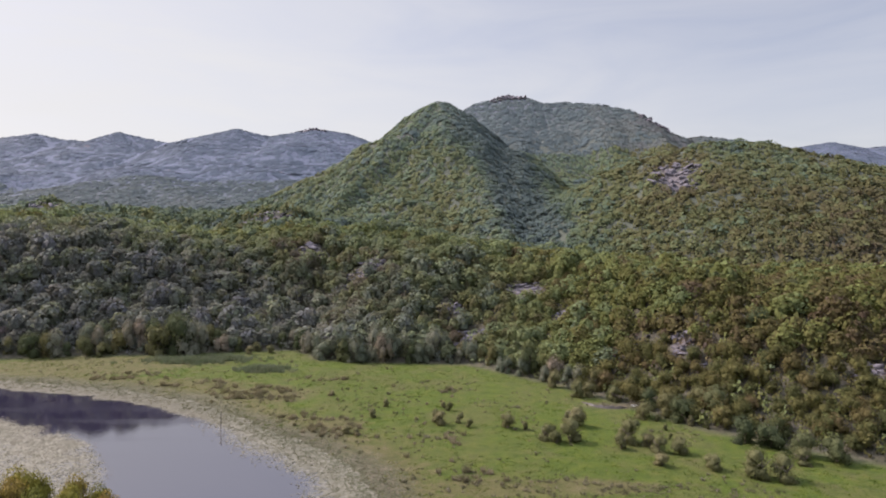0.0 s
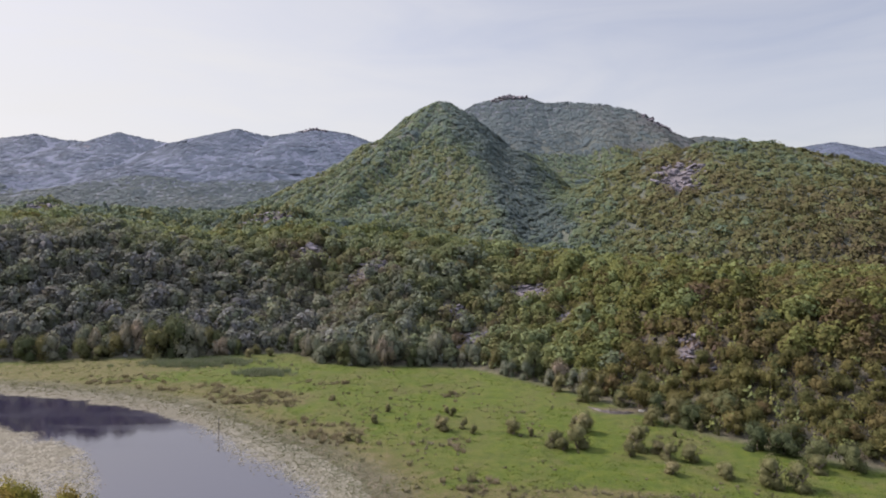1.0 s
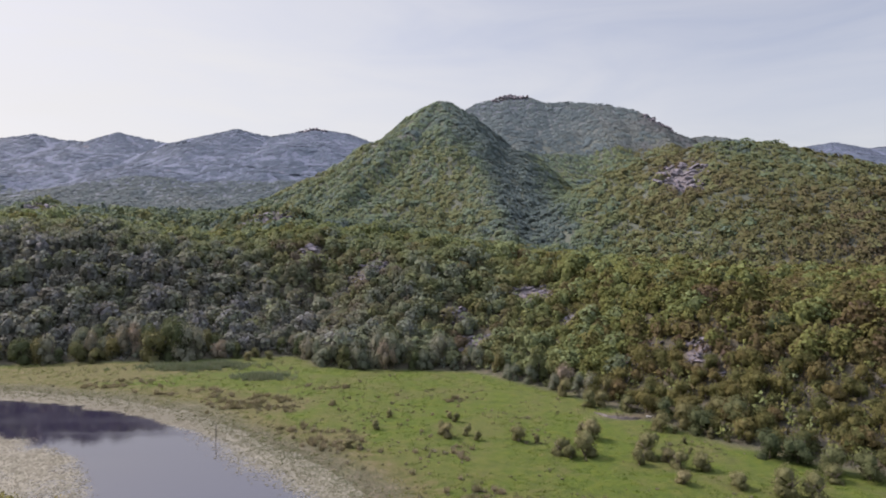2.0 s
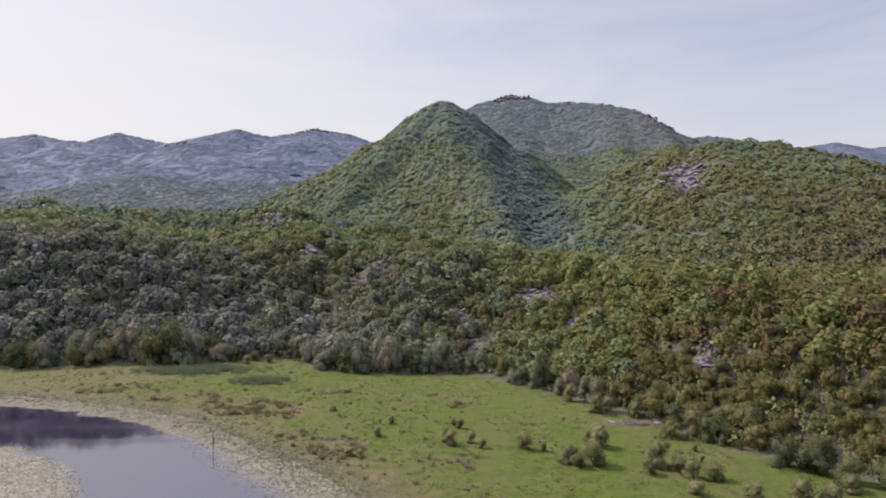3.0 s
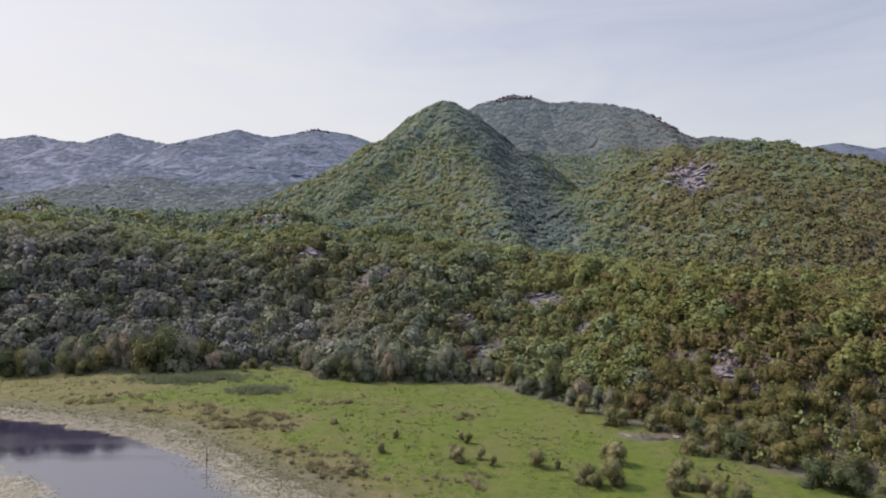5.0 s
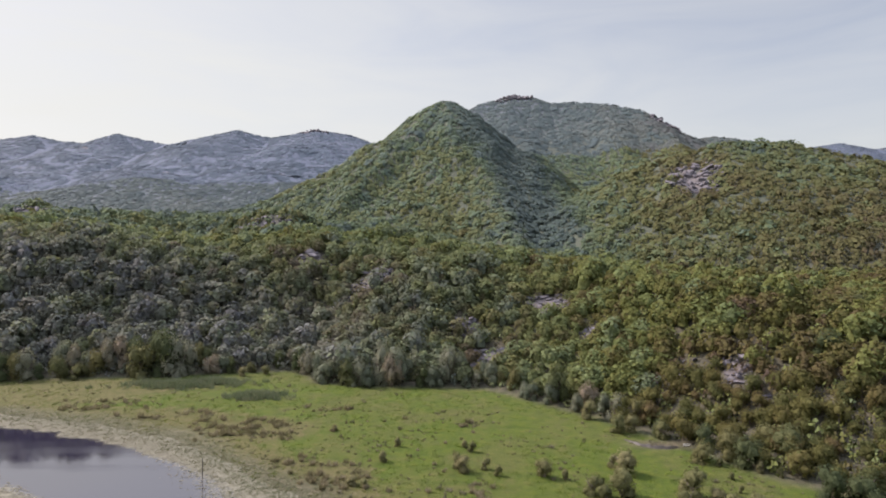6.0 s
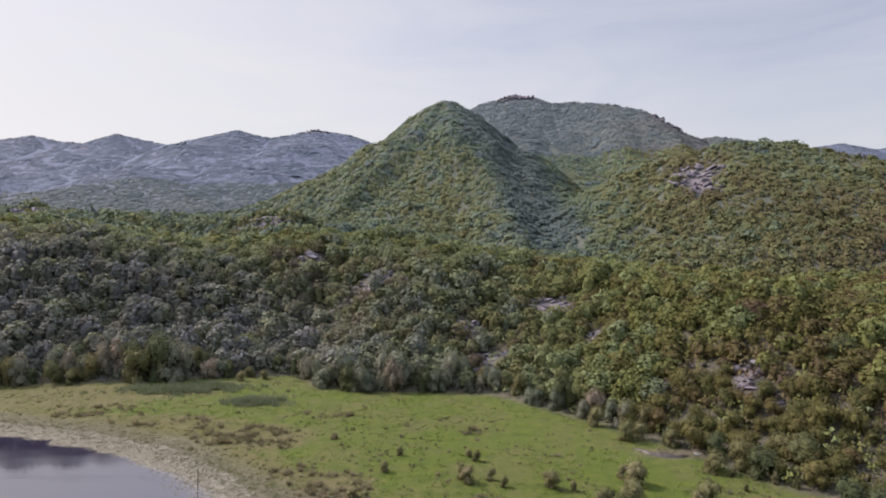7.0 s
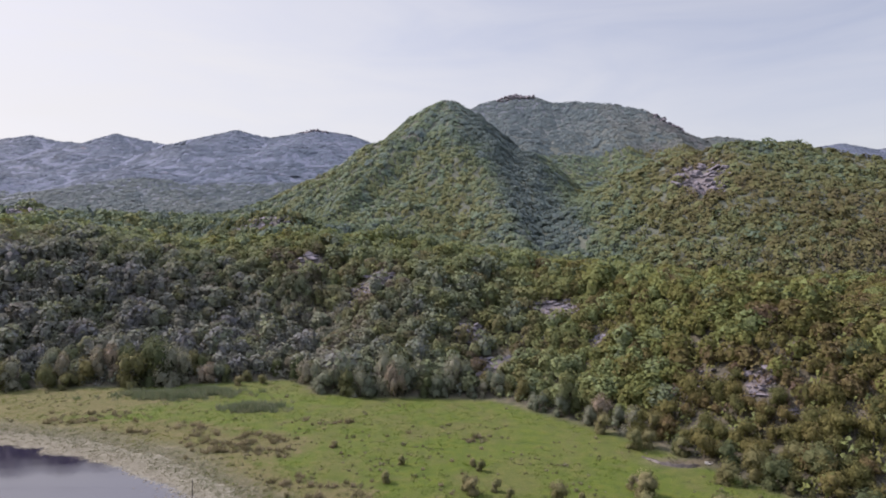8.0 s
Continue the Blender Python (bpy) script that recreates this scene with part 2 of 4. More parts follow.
def ground_material():
    """One sheet: the cover follows plant zones stored on the ground (meadow, sedge, woodland floor, mud)."""
    m, nt, bsdf, out = material("ground_cover")

    def zone(name):
        a = nt.nodes.new("ShaderNodeAttribute")
        a.attribute_name = name
        return a.outputs["Fac"]

    coarse, mid, fine = grain(nt, 0.05, 5.0, 0.6), grain(nt, 0.35, 6.0, 0.7), grain(nt, 2.2, 5.0, 0.75)
    grass = ramp(nt, mid, [(0.25, (0.030, 0.050, 0.004)), (0.45, (0.053, 0.084, 0.006)), (0.60, (0.075, 0.100, 0.008)), (0.76, (0.108, 0.100, 0.018))])
    dry = ramp(nt, mid, [(0.28, (0.050, 0.052, 0.016)), (0.44, (0.088, 0.084, 0.027)), (0.58, (0.112, 0.096, 0.040)), (0.74, (0.150, 0.126, 0.070))])
    yellow = maths(nt, "MULTIPLY", ramp(nt, coarse, [(0.44, (0, 0, 0)), (0.62, (1, 1, 1))]), 0.48)
    cover = mixed(nt, yellow, grass, dry)
    bare = maths(nt, "MULTIPLY", ramp(nt, grain(nt, 0.11, 6.0, 0.72, 0.6), [(0.52, (0, 0, 0)), (0.66, (1, 1, 1))]), 0.42)
    cover = mixed(nt, bare, cover, (0.106, 0.082, 0.042))
    strand = ramp(nt, mid, [(0.30, (0.078, 0.074, 0.042)), (0.50, (0.125, 0.114, 0.074)), (0.70, (0.180, 0.160, 0.116))])
    shore_fac = ramp(nt, maths(nt, "ADD", zone("strand"), maths(nt, "MULTIPLY_ADD", mid, 0.8, -0.4), clamp=True), [(0.25, (0, 0, 0)), (0.85, (1, 1, 1))])
    sedge_edge = maths(nt, "ADD", zone("sedge"), maths(nt, "MULTIPLY_ADD", mid, 0.9, -0.45), clamp=True)
    sedge_fac = ramp(nt, sedge_edge, [(0.30, (0, 0, 0)), (0.62, (1, 1, 1))])
    cover = mixed(nt, sedge_fac, cover, dry)
    cover = mixed(nt, shore_fac, cover, strand)
    cover = mixed(nt, maths(nt, "MULTIPLY", ramp(nt, fine, [(0.40, (1, 1, 1)), (0.62, (0, 0, 0))]), 0.45), cover, (0.050, 0.058, 0.020))
    litter = ramp(nt, mid, [(0.3, (0.050, 0.046, 0.036)), (0.5, (0.084, 0.078, 0.056)), (0.66, (0.115, 0.100, 0.070)), (0.78, (0.160, 0.138, 0.105))])
    stone = ramp(nt, fine, [(0.3, (0.098, 0.084, 0.084)), (0.7, (0.190, 0.170, 0.170))])
    stony = ramp(nt, maths(nt, "ADD", zone("stone"), maths(nt, "MULTIPLY_ADD", mid, 1.2, -0.6), clamp=True), [(0.42, (0, 0, 0)), (0.55, (1, 1, 1))])
    scrub = ramp(nt, fine, [(0.30, (0.064, 0.072, 0.056)), (0.52, (0.088, 0.098, 0.072)), (0.72, (0.112, 0.114, 0.088))])
    litter = mixed(nt, zone("scrub"), litter, scrub)
    # Blue distance haze, painted into the far ground's colour.
    far_haze = ramp(nt, mid, [(0.30, (0.080, 0.098, 0.136)), (0.70, (0.102, 0.118, 0.160))])
    litter = mixed(nt, zone("far_haze"), litter, far_haze)
    litter = mixed(nt, stony, litter, stone)
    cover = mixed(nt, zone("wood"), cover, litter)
    mud = ramp(nt, mid, [(0.3, (0.050, 0.042, 0.030)), (0.7, (0.13, 0.11, 0.075))])
    cover = mixed(nt, zone("mud"), cover, mud)
    nt.links.new(cover, bsdf.inputs["Base Color"])
    bsdf.inputs["Roughness"].default_value = 0.95
    bsdf.inputs["Specular IOR Level"].default_value = 0.2
    bumped(nt, bsdf, maths(nt, "ADD", fine, maths(nt, "MULTIPLY", mid, 1.5)), 0.9, 0.35)
    return m


def water_material():
    m, nt, bsdf, out = material("lake_water")
    bsdf.inputs["Base Color"].default_value = (0.017, 0.014, 0.029, 1)
    bsdf.inputs["IOR"].default_value = 3.2
    geo = nt.nodes.new("ShaderNodeNewGeometry")
    mp = nt.nodes.new("ShaderNodeMapping")
    mp.inputs["Scale"].default_value = (0.012, 0.075, 1.0)
    mp.inputs["Rotation"].default_value = (0, 0, radians(-14))
    nt.links.new(geo.outputs["Position"], mp.inputs["Vector"])
    streak = add(nt, "ShaderNodeTexNoise", Scale=1.0, Detail=3.0, Roughness=0.5, Distortion=0.8)
    nt.links.new(mp.outputs["Vector"], streak.inputs["Vector"])
    breeze = ramp(nt, streak.outputs["Fac"], [(0.46, (0.015, 0.015, 0.015)), (0.62, (0.14, 0.14, 0.14))])
    nt.links.new(breeze, bsdf.inputs["Roughness"])
    bumped(nt, bsdf, grain(nt, 2.2, 2.0, 0.5), 0.10, 0.05)
    at = nt.nodes.new("ShaderNodeAttribute")
    at.attribute_name = "weed"
    spots = grain(nt, 1.1, 5.0, 0.75)
    film = ramp(nt, maths(nt, "ADD", maths(nt, "MULTIPLY", at.outputs["Fac"], 0.55), spots), [(0.62, (0, 0, 0)), (0.90, (0.92, 0.92, 0.92))])
    weed = add(nt, "ShaderNodeBsdfPrincipled", Roughness=0.6)
    weed.inputs["Specular IOR Level"].default_value = 0.15
    nt.links.new(ramp(nt, grain(nt, 0.4, 4.0), [(0.3, (0.118, 0.113, 0.076)), (0.7, (0.186, 0.172, 0.128))]), weed.inputs["Base Color"])
    ms = nt.nodes.new("ShaderNodeMixShader")
    nt.links.new(film, ms.inputs[0])
    nt.links.new(bsdf.outputs[0], ms.inputs[1])
    nt.links.new(weed.outputs[0], ms.inputs[2])
    nt.links.new(ms.outputs[0], out.inputs["Surface"])
    return m


bark, limestone, cover, lake_water = bark_material(), rock_material(), ground_material(), water_material()


def plain(name, color, roughness, spread=0.35, size=8.0):
    m, nt, bsdf, out = material(name)
    g = grain(nt, size, 4.0)
    dark, light = tuple(c * (1 - spread) for c in color), tuple(min(1, c * (1 + spread * 0.4)) for c in color)
    nt.links.new(ramp(nt, g, [(0.3, dark), (0.65, light)]), bsdf.inputs["Base Color"])
    bsdf.inputs["Roughness"].default_value = roughness
    bumped(nt, bsdf, g, 0.3, 0.02)
    return m


weathered = plain("weathered_wood", (0.13, 0.105, 0.08), 0.85)
dark_wood = plain("dark_post_wood", (0.045, 0.036, 0.032), 0.7)

# ---- the lie of the land ----
EDGE_X = (-700, -400, -200, -151, -130, -108, -80, -56, -50, -45, -28, 7, 14, 21, 34, 40, 50, 56, 62, 72, 85, 110, 160, 300, 700)
EDGE_Y = (150, 190, 204, 215, 222, 225, 232, 237, 231, 222, 217, 217, 211, 203, 189, 180, 166, 155, 147, 137, 128, 117, 96, 60, 20)
SHORE = ((-700, 188), (-300, 192), (-180, 191), (-132, 187), (-94, 179), (-68.6, 168), (-45, 149), (-28, 134), (-15, 119),
         (-11, 107), (-4, 80), (8, 20), (14, -80), (20, -700))


def edge_of(x):
    """Where the meadow meets the woods."""
    return np.interp(x, EDGE_X, EDGE_Y)


def beyond_edge(x, y):
    """Metres into the woods, square to their edge."""
    slope = (edge_of(x + 12) - edge_of(x - 12)) / 24
    return (y - edge_of(x) - 1.5 * rough(x, y, 14, 5)) / np.sqrt(1 + slope**2)


def from_shore(x, y):
    """Metres from the water line, positive on land."""
    x, y = np.asarray(x, float), np.asarray(y, float)
    best = np.full(np.broadcast(x, y).shape, 1e9)
    for (ax, ay), (bx, by) in zip(SHORE, SHORE[1:]):
        ux, uy = bx - ax, by - ay
        k = np.clip(((x - ax) * ux + (y - ay) * uy) / (ux * ux + uy * uy), 0, 1)
        best = np.minimum(best, np.hypot(x - ax - k * ux, y - ay - k * uy))
    xs, ys = [p[0] for p in SHORE], [p[1] for p in SHORE]
    return np.where(y > np.interp(x, xs, ys), best, -best) + 2.2 * rough(x, y, 13, 41) + 0.8 * rough(x, y, 4, 42)


# Crests of the hills as lines of (x, y, z); each hill falls off to both sides.
RIDGES = (
    (((-1500, 1480, 225), (-1276, 1450, 230), (-1018, 1450, 238), (-934, 1450, 250), (-863, 1450, 236), (-808, 1450, 233), (-744, 1450, 255), (-630, 1450, 232),
      (-572, 1450, 245), (-475, 1450, 266), (-398, 1450, 249), (-295, 1450, 268), (-230, 1450, 259), (-178, 1450, 241), (15, 1450, 215)), 0.50, 14, 420),
    (((-7, 700, 183), (-31, 698, 165), (-55, 690, 144), (-84, 680, 119), (-130, 650, 93), (-180, 620, 70), (-230, 590, 52)), 0.95, 20, 165),
    (((-7, 700, 183), (5, 694, 176), (14, 680, 160), (27, 600, 112), (36, 530, 78), (42, 430, 34)), 1.0, 22, 140),
    (((-15, 990, 170), (25, 985, 206), (53, 980, 239), (95, 970, 246), (124, 960, 241), (148, 950, 232), (176, 940, 232), (221, 920, 226), (256, 900, 215),
      (285, 890, 190), (313, 880, 170), (350, 868, 174), (390, 860, 168), (446, 850, 160), (494, 840, 145), (700, 800, 110)), 0.80, 10, 230),
    (((92, 448, 22), (118, 492, 56), (150, 540, 96), (189, 544, 110), (221, 541, 118), (269, 542, 120), (284, 527, 113), (309, 506, 104), (335, 486, 93), (371, 460, 82), (492, 389, 67)), 0.68, 12, 175),
    (((850, 1950, 240), (1000, 1900, 274), (1040, 1900, 297), (1149, 1900, 315), (1250, 1900, 299), (1314, 1900, 306), (1537, 1900, 290), (2000, 1850, 220)), 0.50, 20, 400),
)
SLOPE_D = (-50, 0, 3, 8, 25, 45, 60, 80, 126, 200, 300, 600, 1600)
SLOPE_WEST = (0, 0, 0.9, 3.2, 13, 29, 39, 43, 47, 54, 60, 66, 90)
SLOPE_EAST = (0, 0, 0.9, 2.8, 11.5, 23.5, 31, 38.5, 46, 54, 60, 66, 90)


def slope_height(into, x):
    """The rise of the lakeside slope, steeper in the west."""
    west = np.clip((-20 - x) / 40, 0, 1)
    return west * np.interp(into, SLOPE_D, SLOPE_WEST) + (1 - west) * np.interp(into, SLOPE_D, SLOPE_EAST)



def ridge_height(line, fall, soft, reach, x, y):
    """The height of a hill, and how far that lies below its crest."""
    top, drop = np.full(x.shape, -1e9), np.zeros(x.shape)
    for (ax, ay, az), (bx, by, bz) in zip(line, line[1:]):
        ux, uy = bx - ax, by - ay
        k = np.clip(((x - ax) * ux + (y - ay) * uy) / (ux * ux + uy * uy), 0, 1)
        d = np.hypot(x - ax - k * ux, y - ay - k * uy)
        e = np.sqrt(d * d + soft * soft) - soft
        fell = fall * (0.68 * reach * (1 - np.exp(-e / reach)) + 0.32 * e)
        h = az + k * (bz - az) - fell
        drop = np.where(h > top, fell, drop)
        top = np.maximum(top, h)
    return top, drop


def ground(x, y):
    """The height of the land."""
    x, y = np.broadcast_arrays(np.asarray(x, float), np.asarray(y, float))
    into = beyond_edge(x, y)
    slope = slope_height(into, x)
    cap = np.interp(x / np.maximum(y, 60), (-0.6, -0.3, -0.12, 0.02, 0.15, 0.30, 0.5), (52, 51, 45, 39, 36, 34, 32.5)) + 0.02 * into * np.interp(x / np.maximum(y, 60), (-0.05, 0.15), (1.0, -2.0))
    base = np.minimum(slope, cap) - 2.0 * np.exp(-np.abs(slope - cap) / 5.0) * np.clip((into - 20) / 20, 0, 1)
    base = base + np.clip(into / 60, 0, 1) * (3.0 * rough(x, y, 46, 3) + 1.2 * rough(x, y, 15, 4))
    k = np.clip(((x + 52) * -98 + (y - 237) * 123) / (98**2 + 123**2), 0, 1)
    gully = np.hypot(x + 52 + 98 * k, y - 237 - 123 * k)
    base = base - 8.0 * np.exp(-((gully / 26) ** 2)) * np.clip((into - 6) / 30, 0, 1)
    for kx, ky, rx, ry, rise in ((-100, 385, 22, 11, 8.0), (-275, 436, 24, 11, 6.0)):      # rocky knolls
        base = base + rise * np.exp(-(((x - kx) / rx) ** 2) - ((y - ky) / ry) ** 2)
    bump = 9.0 * rough(x, y, 150, 7) + 8.0 * (np.abs(rough(x, y, 75, 8, 2)) - 0.3)
    bump = bump + np.clip((y - 760) / 250, 0, 1) * (24.0 * (0.35 - np.abs(rough(x, y, 300, 12, 2))) + 9.0 * (0.3 - np.abs(rough(x, y, 110, 13, 2))))      # spurs and gullies
    bump = bump + 15.0 * np.clip((y - 380) / 120, 0, 1) * np.clip((900 - y) / 100, 0, 1) * (0.28 - np.abs(rough(x, y, 62, 14, 2)))      # side gullies of the nearer hills
    layers = [base]
    for line, fall, soft, reach in RIDGES:
        h, drop = ridge_height(line, fall, soft, reach, x, y)
        layers.append(h + bump * np.clip((drop - 6) / 60, 0.04, 1) + (2.4 if fall < 0.9 else 0.8))
    hill = np.maximum.reduce(layers)
    k = 2.5
    hill = hill + k * np.log(sum(np.exp((h - hill) / k) for h in layers))
    hill = base + (hill - base) * np.clip((into - 20) / 60, 0, 1)
    shore = from_shore(x, y)
    flat = np.interp(shore, (-30, -6, 0, 3, 25), (-2.2, -0.8, -0.02, 0.12, 0.35)) + 0.10 * rough(x, y, 7, 9) * np.clip(shore / 5, 0, 1)
    bank = np.interp(np.hypot((x + 78) / 29, (y - 86) / 19), (0, 0.7, 1.0, 1.3), (1.3, 1.1, 0.1, -3))
    return np.where(into > 0, np.maximum(hill, flat), np.maximum(flat, bank))


OUTCROPS = (  # x, y, reach across, depth, count of rocks
    (-103, 375, 15, 8, 26), (-34, 279, 10, 6, 18), (33, 262, 10, 6.5, 18), (4, 250, 7, 4.5, 9), (12, 235, 9, 4.5, 11), (58, 194, 6, 2.5, 6),
    (69, 184, 4, 4.5, 7), (70, 171, 2, 1.2, 3), (104, 152, 6, 3, 7), (181, 504, 20, 18, 40), (-60, 299, 9, 4, 10), (-275, 428, 18, 6, 14), (43, 234, 4, 2, 5),
    (82, 199, 4, 2, 4), (86, 216, 3, 1.5, 3), (-172, 292, 6, 3, 6), (97, 966, 30, 7, 14), (-300, 1440, 34, 9, 10), (292, 878, 26, 10, 12), (-17, 316, 6, 3, 7))


def outcrop_near(x, y, wide=1.0):
    """0..1: how bare of trees the ground is round the outcrops."""
    near = np.zeros(np.broadcast(x, y).shape)
    for ox, oy, rx, ry, _ in OUTCROPS:
        near = np.maximum(near, 1.45 - 1.25 * np.hypot((x - ox) / (rx * wide), (y - oy + ry * 0.6) / (ry * 1.5 * wide)))
    return np.clip(near, 0, 1)


def steps(*runs):
    out = []
    for a, b, n in runs:
        out += list(np.linspace(a, b, n, endpoint=False))
    return np.array(out + [runs[-1][1]])


gx = steps((-4200, -1500, 14), (-1500, -500, 50), (-500, -170, 42), (-170, 130, 120), (130, 500, 46), (500, 1500, 46), (1500, 4200, 14))
gy = steps((-2600, -300, 16), (-300, 60, 36), (60, 270, 100), (270, 620, 60), (620, 1100, 60), (1100, 2000, 45), (2000, 4600, 12))
GX, GY = np.meshgrid(gx, gy)
GZ = ground(GX, GY)
nx, ny = len(gx), len(gy)
idx = np.arange(nx * ny).reshape(ny, nx)
quads = np.stack([idx[:-1, :-1], idx[:-1, 1:], idx[1:, 1:], idx[1:, :-1]], -1).reshape(-1, 4)
ground_mesh = mesh_of("ground", np.stack([GX, GY, GZ], -1).reshape(-1, 3), quads, cover, smooth=True)
into_g, shore_g = beyond_edge(GX, GY), from_shore(GX, GY)
SEDGE = ((27, 114, 15, 4), (-78, 184, 26, 10), (-50, 174, 17, 12), (-27, 147, 11, 8), (-14, 128, 8, 6), (8, 113, 13, 5), (-128, 203, 46, 13), (-112, 213, 40, 12))


def sedge_zone(x, y):
    z = np.clip(1 - (from_shore(x, y) - 4) / 16, 0, 1)
    for sx, sy, rx, ry in SEDGE:
        z = np.maximum(z, np.clip(1.3 - np.hypot((x - sx) / rx, (y - sy) / ry), 0, 1))
    return z


# Distance haze is put into the ground: bluer cover, slightly more pale stone.
zones = {"strand": np.clip(1.05 - shore_g / (11 + 3 * rough(GX, GY, 20, 87)), 0, 1), "far_haze": np.clip((GY - 780) / 260, 0, 1), "scrub": np.clip((GY - 300) / 120, 0, 1), "wood": np.clip((into_g + 2.0) / 4, 0, 1), "sedge": sedge_zone(GX, GY), "mud": np.maximum(0.75 * np.clip(1 - np.abs(shore_g - 4) / 6, 0, 1) * np.clip((GX + 50) / 12, 0, 1) * np.clip(0.6 + 1.2 * rough(GX, GY, 4, 88), 0, 1), np.maximum(np.clip((0.5 - shore_g) / 3, 0, 1), np.clip(1.3 - np.hypot((GX - 45) / 8, (GY - 167) / 3.2), 0, 1))),
         "stone": np.clip(np.where(GY > 300, 0.72, 0.72) * outcrop_near(GX, GY) + 0.9 * np.clip(rough(GX, GY, 40, 33) - 0.25, 0, 1) * np.clip((GY - 280) / 80, 0, 1) + np.clip((GY - 900) / 1500, 0, 0.15), 0, 1)}
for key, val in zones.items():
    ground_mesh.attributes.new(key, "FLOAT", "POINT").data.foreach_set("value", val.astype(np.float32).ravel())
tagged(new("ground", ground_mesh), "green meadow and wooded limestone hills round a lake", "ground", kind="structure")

PADS = ((-160, 160), (-124, 158), (-108, 154), (-101, 150.6), (-88.4, 143.4), (-79, 139), (-73, 132), (-64, 120), (-56, 107), (-50, 92), (-44, 60))


def pad_cover(x, y):
    """How thickly the pads float: a belt along the shore, and a field on the near western water."""
    d = -from_shore(x, y)
    east = np.clip((x + 66) / 16, 0, 1)
    ragged = d + 2.0 * rough(x, y, 9, 81)
    belt = (east * np.clip(1.25 - ragged / 11.5, 0, 1) + (1 - east) * np.clip((8.6 - ragged) / 2.2, 0, 1)) * np.clip((d + 10) / 9, 0, 1)
    line = np.interp(x, [p[0] for p in PADS], [p[1] for p in PADS])
    inner = np.clip((line - y + 3.0 * rough(x, y, 7, 82)) / 4.0, 0, 1) * (x < -44)
    thin = np.clip(1.0 - 0.9 * np.clip((x + 80) / 30, 0, 1), 0.15, 1)
    return np.maximum(belt, inner * thin * np.clip(0.85 + 0.5 * rough(x, y, 5, 83), 0, 1))


wx, wy = steps((-900, -180, 12), (-180, 12, 96)), steps((-900, 60, 16), (60, 193, 66))
WX, WY = np.meshgrid(wx, wy)
widx = np.arange(WX.size).reshape(WX.shape)
wq = np.stack([widx[:-1, :-1], widx[:-1, 1:], widx[1:, 1:], widx[1:, :-1]], -1).reshape(-1, 4)
water_mesh = mesh_of("water", np.stack([WX, WY, 0 * WX], -1).reshape(-1, 3), wq, lake_water, smooth=True)
water_mesh.attributes.new("weed", "FLOAT", "POINT").data.foreach_set("value", pad_cover(WX, WY).astype(np.float32).ravel())
tagged(new("water", water_mesh),
       "calm dark lake water reflecting sky and hills", "lake", kind="structure")


# ---- foliage ----
def ball(level):
    bm = bmesh.new()
    bmesh.ops.create_icosphere(bm, subdivisions=level, radius=1.0)
    v = np.array([p.co[:] for p in bm.verts])
    f = np.array([[p.index for p in t.verts] for t in bm.faces])
    bm.free()
    return v, f


BALL = ball(1)


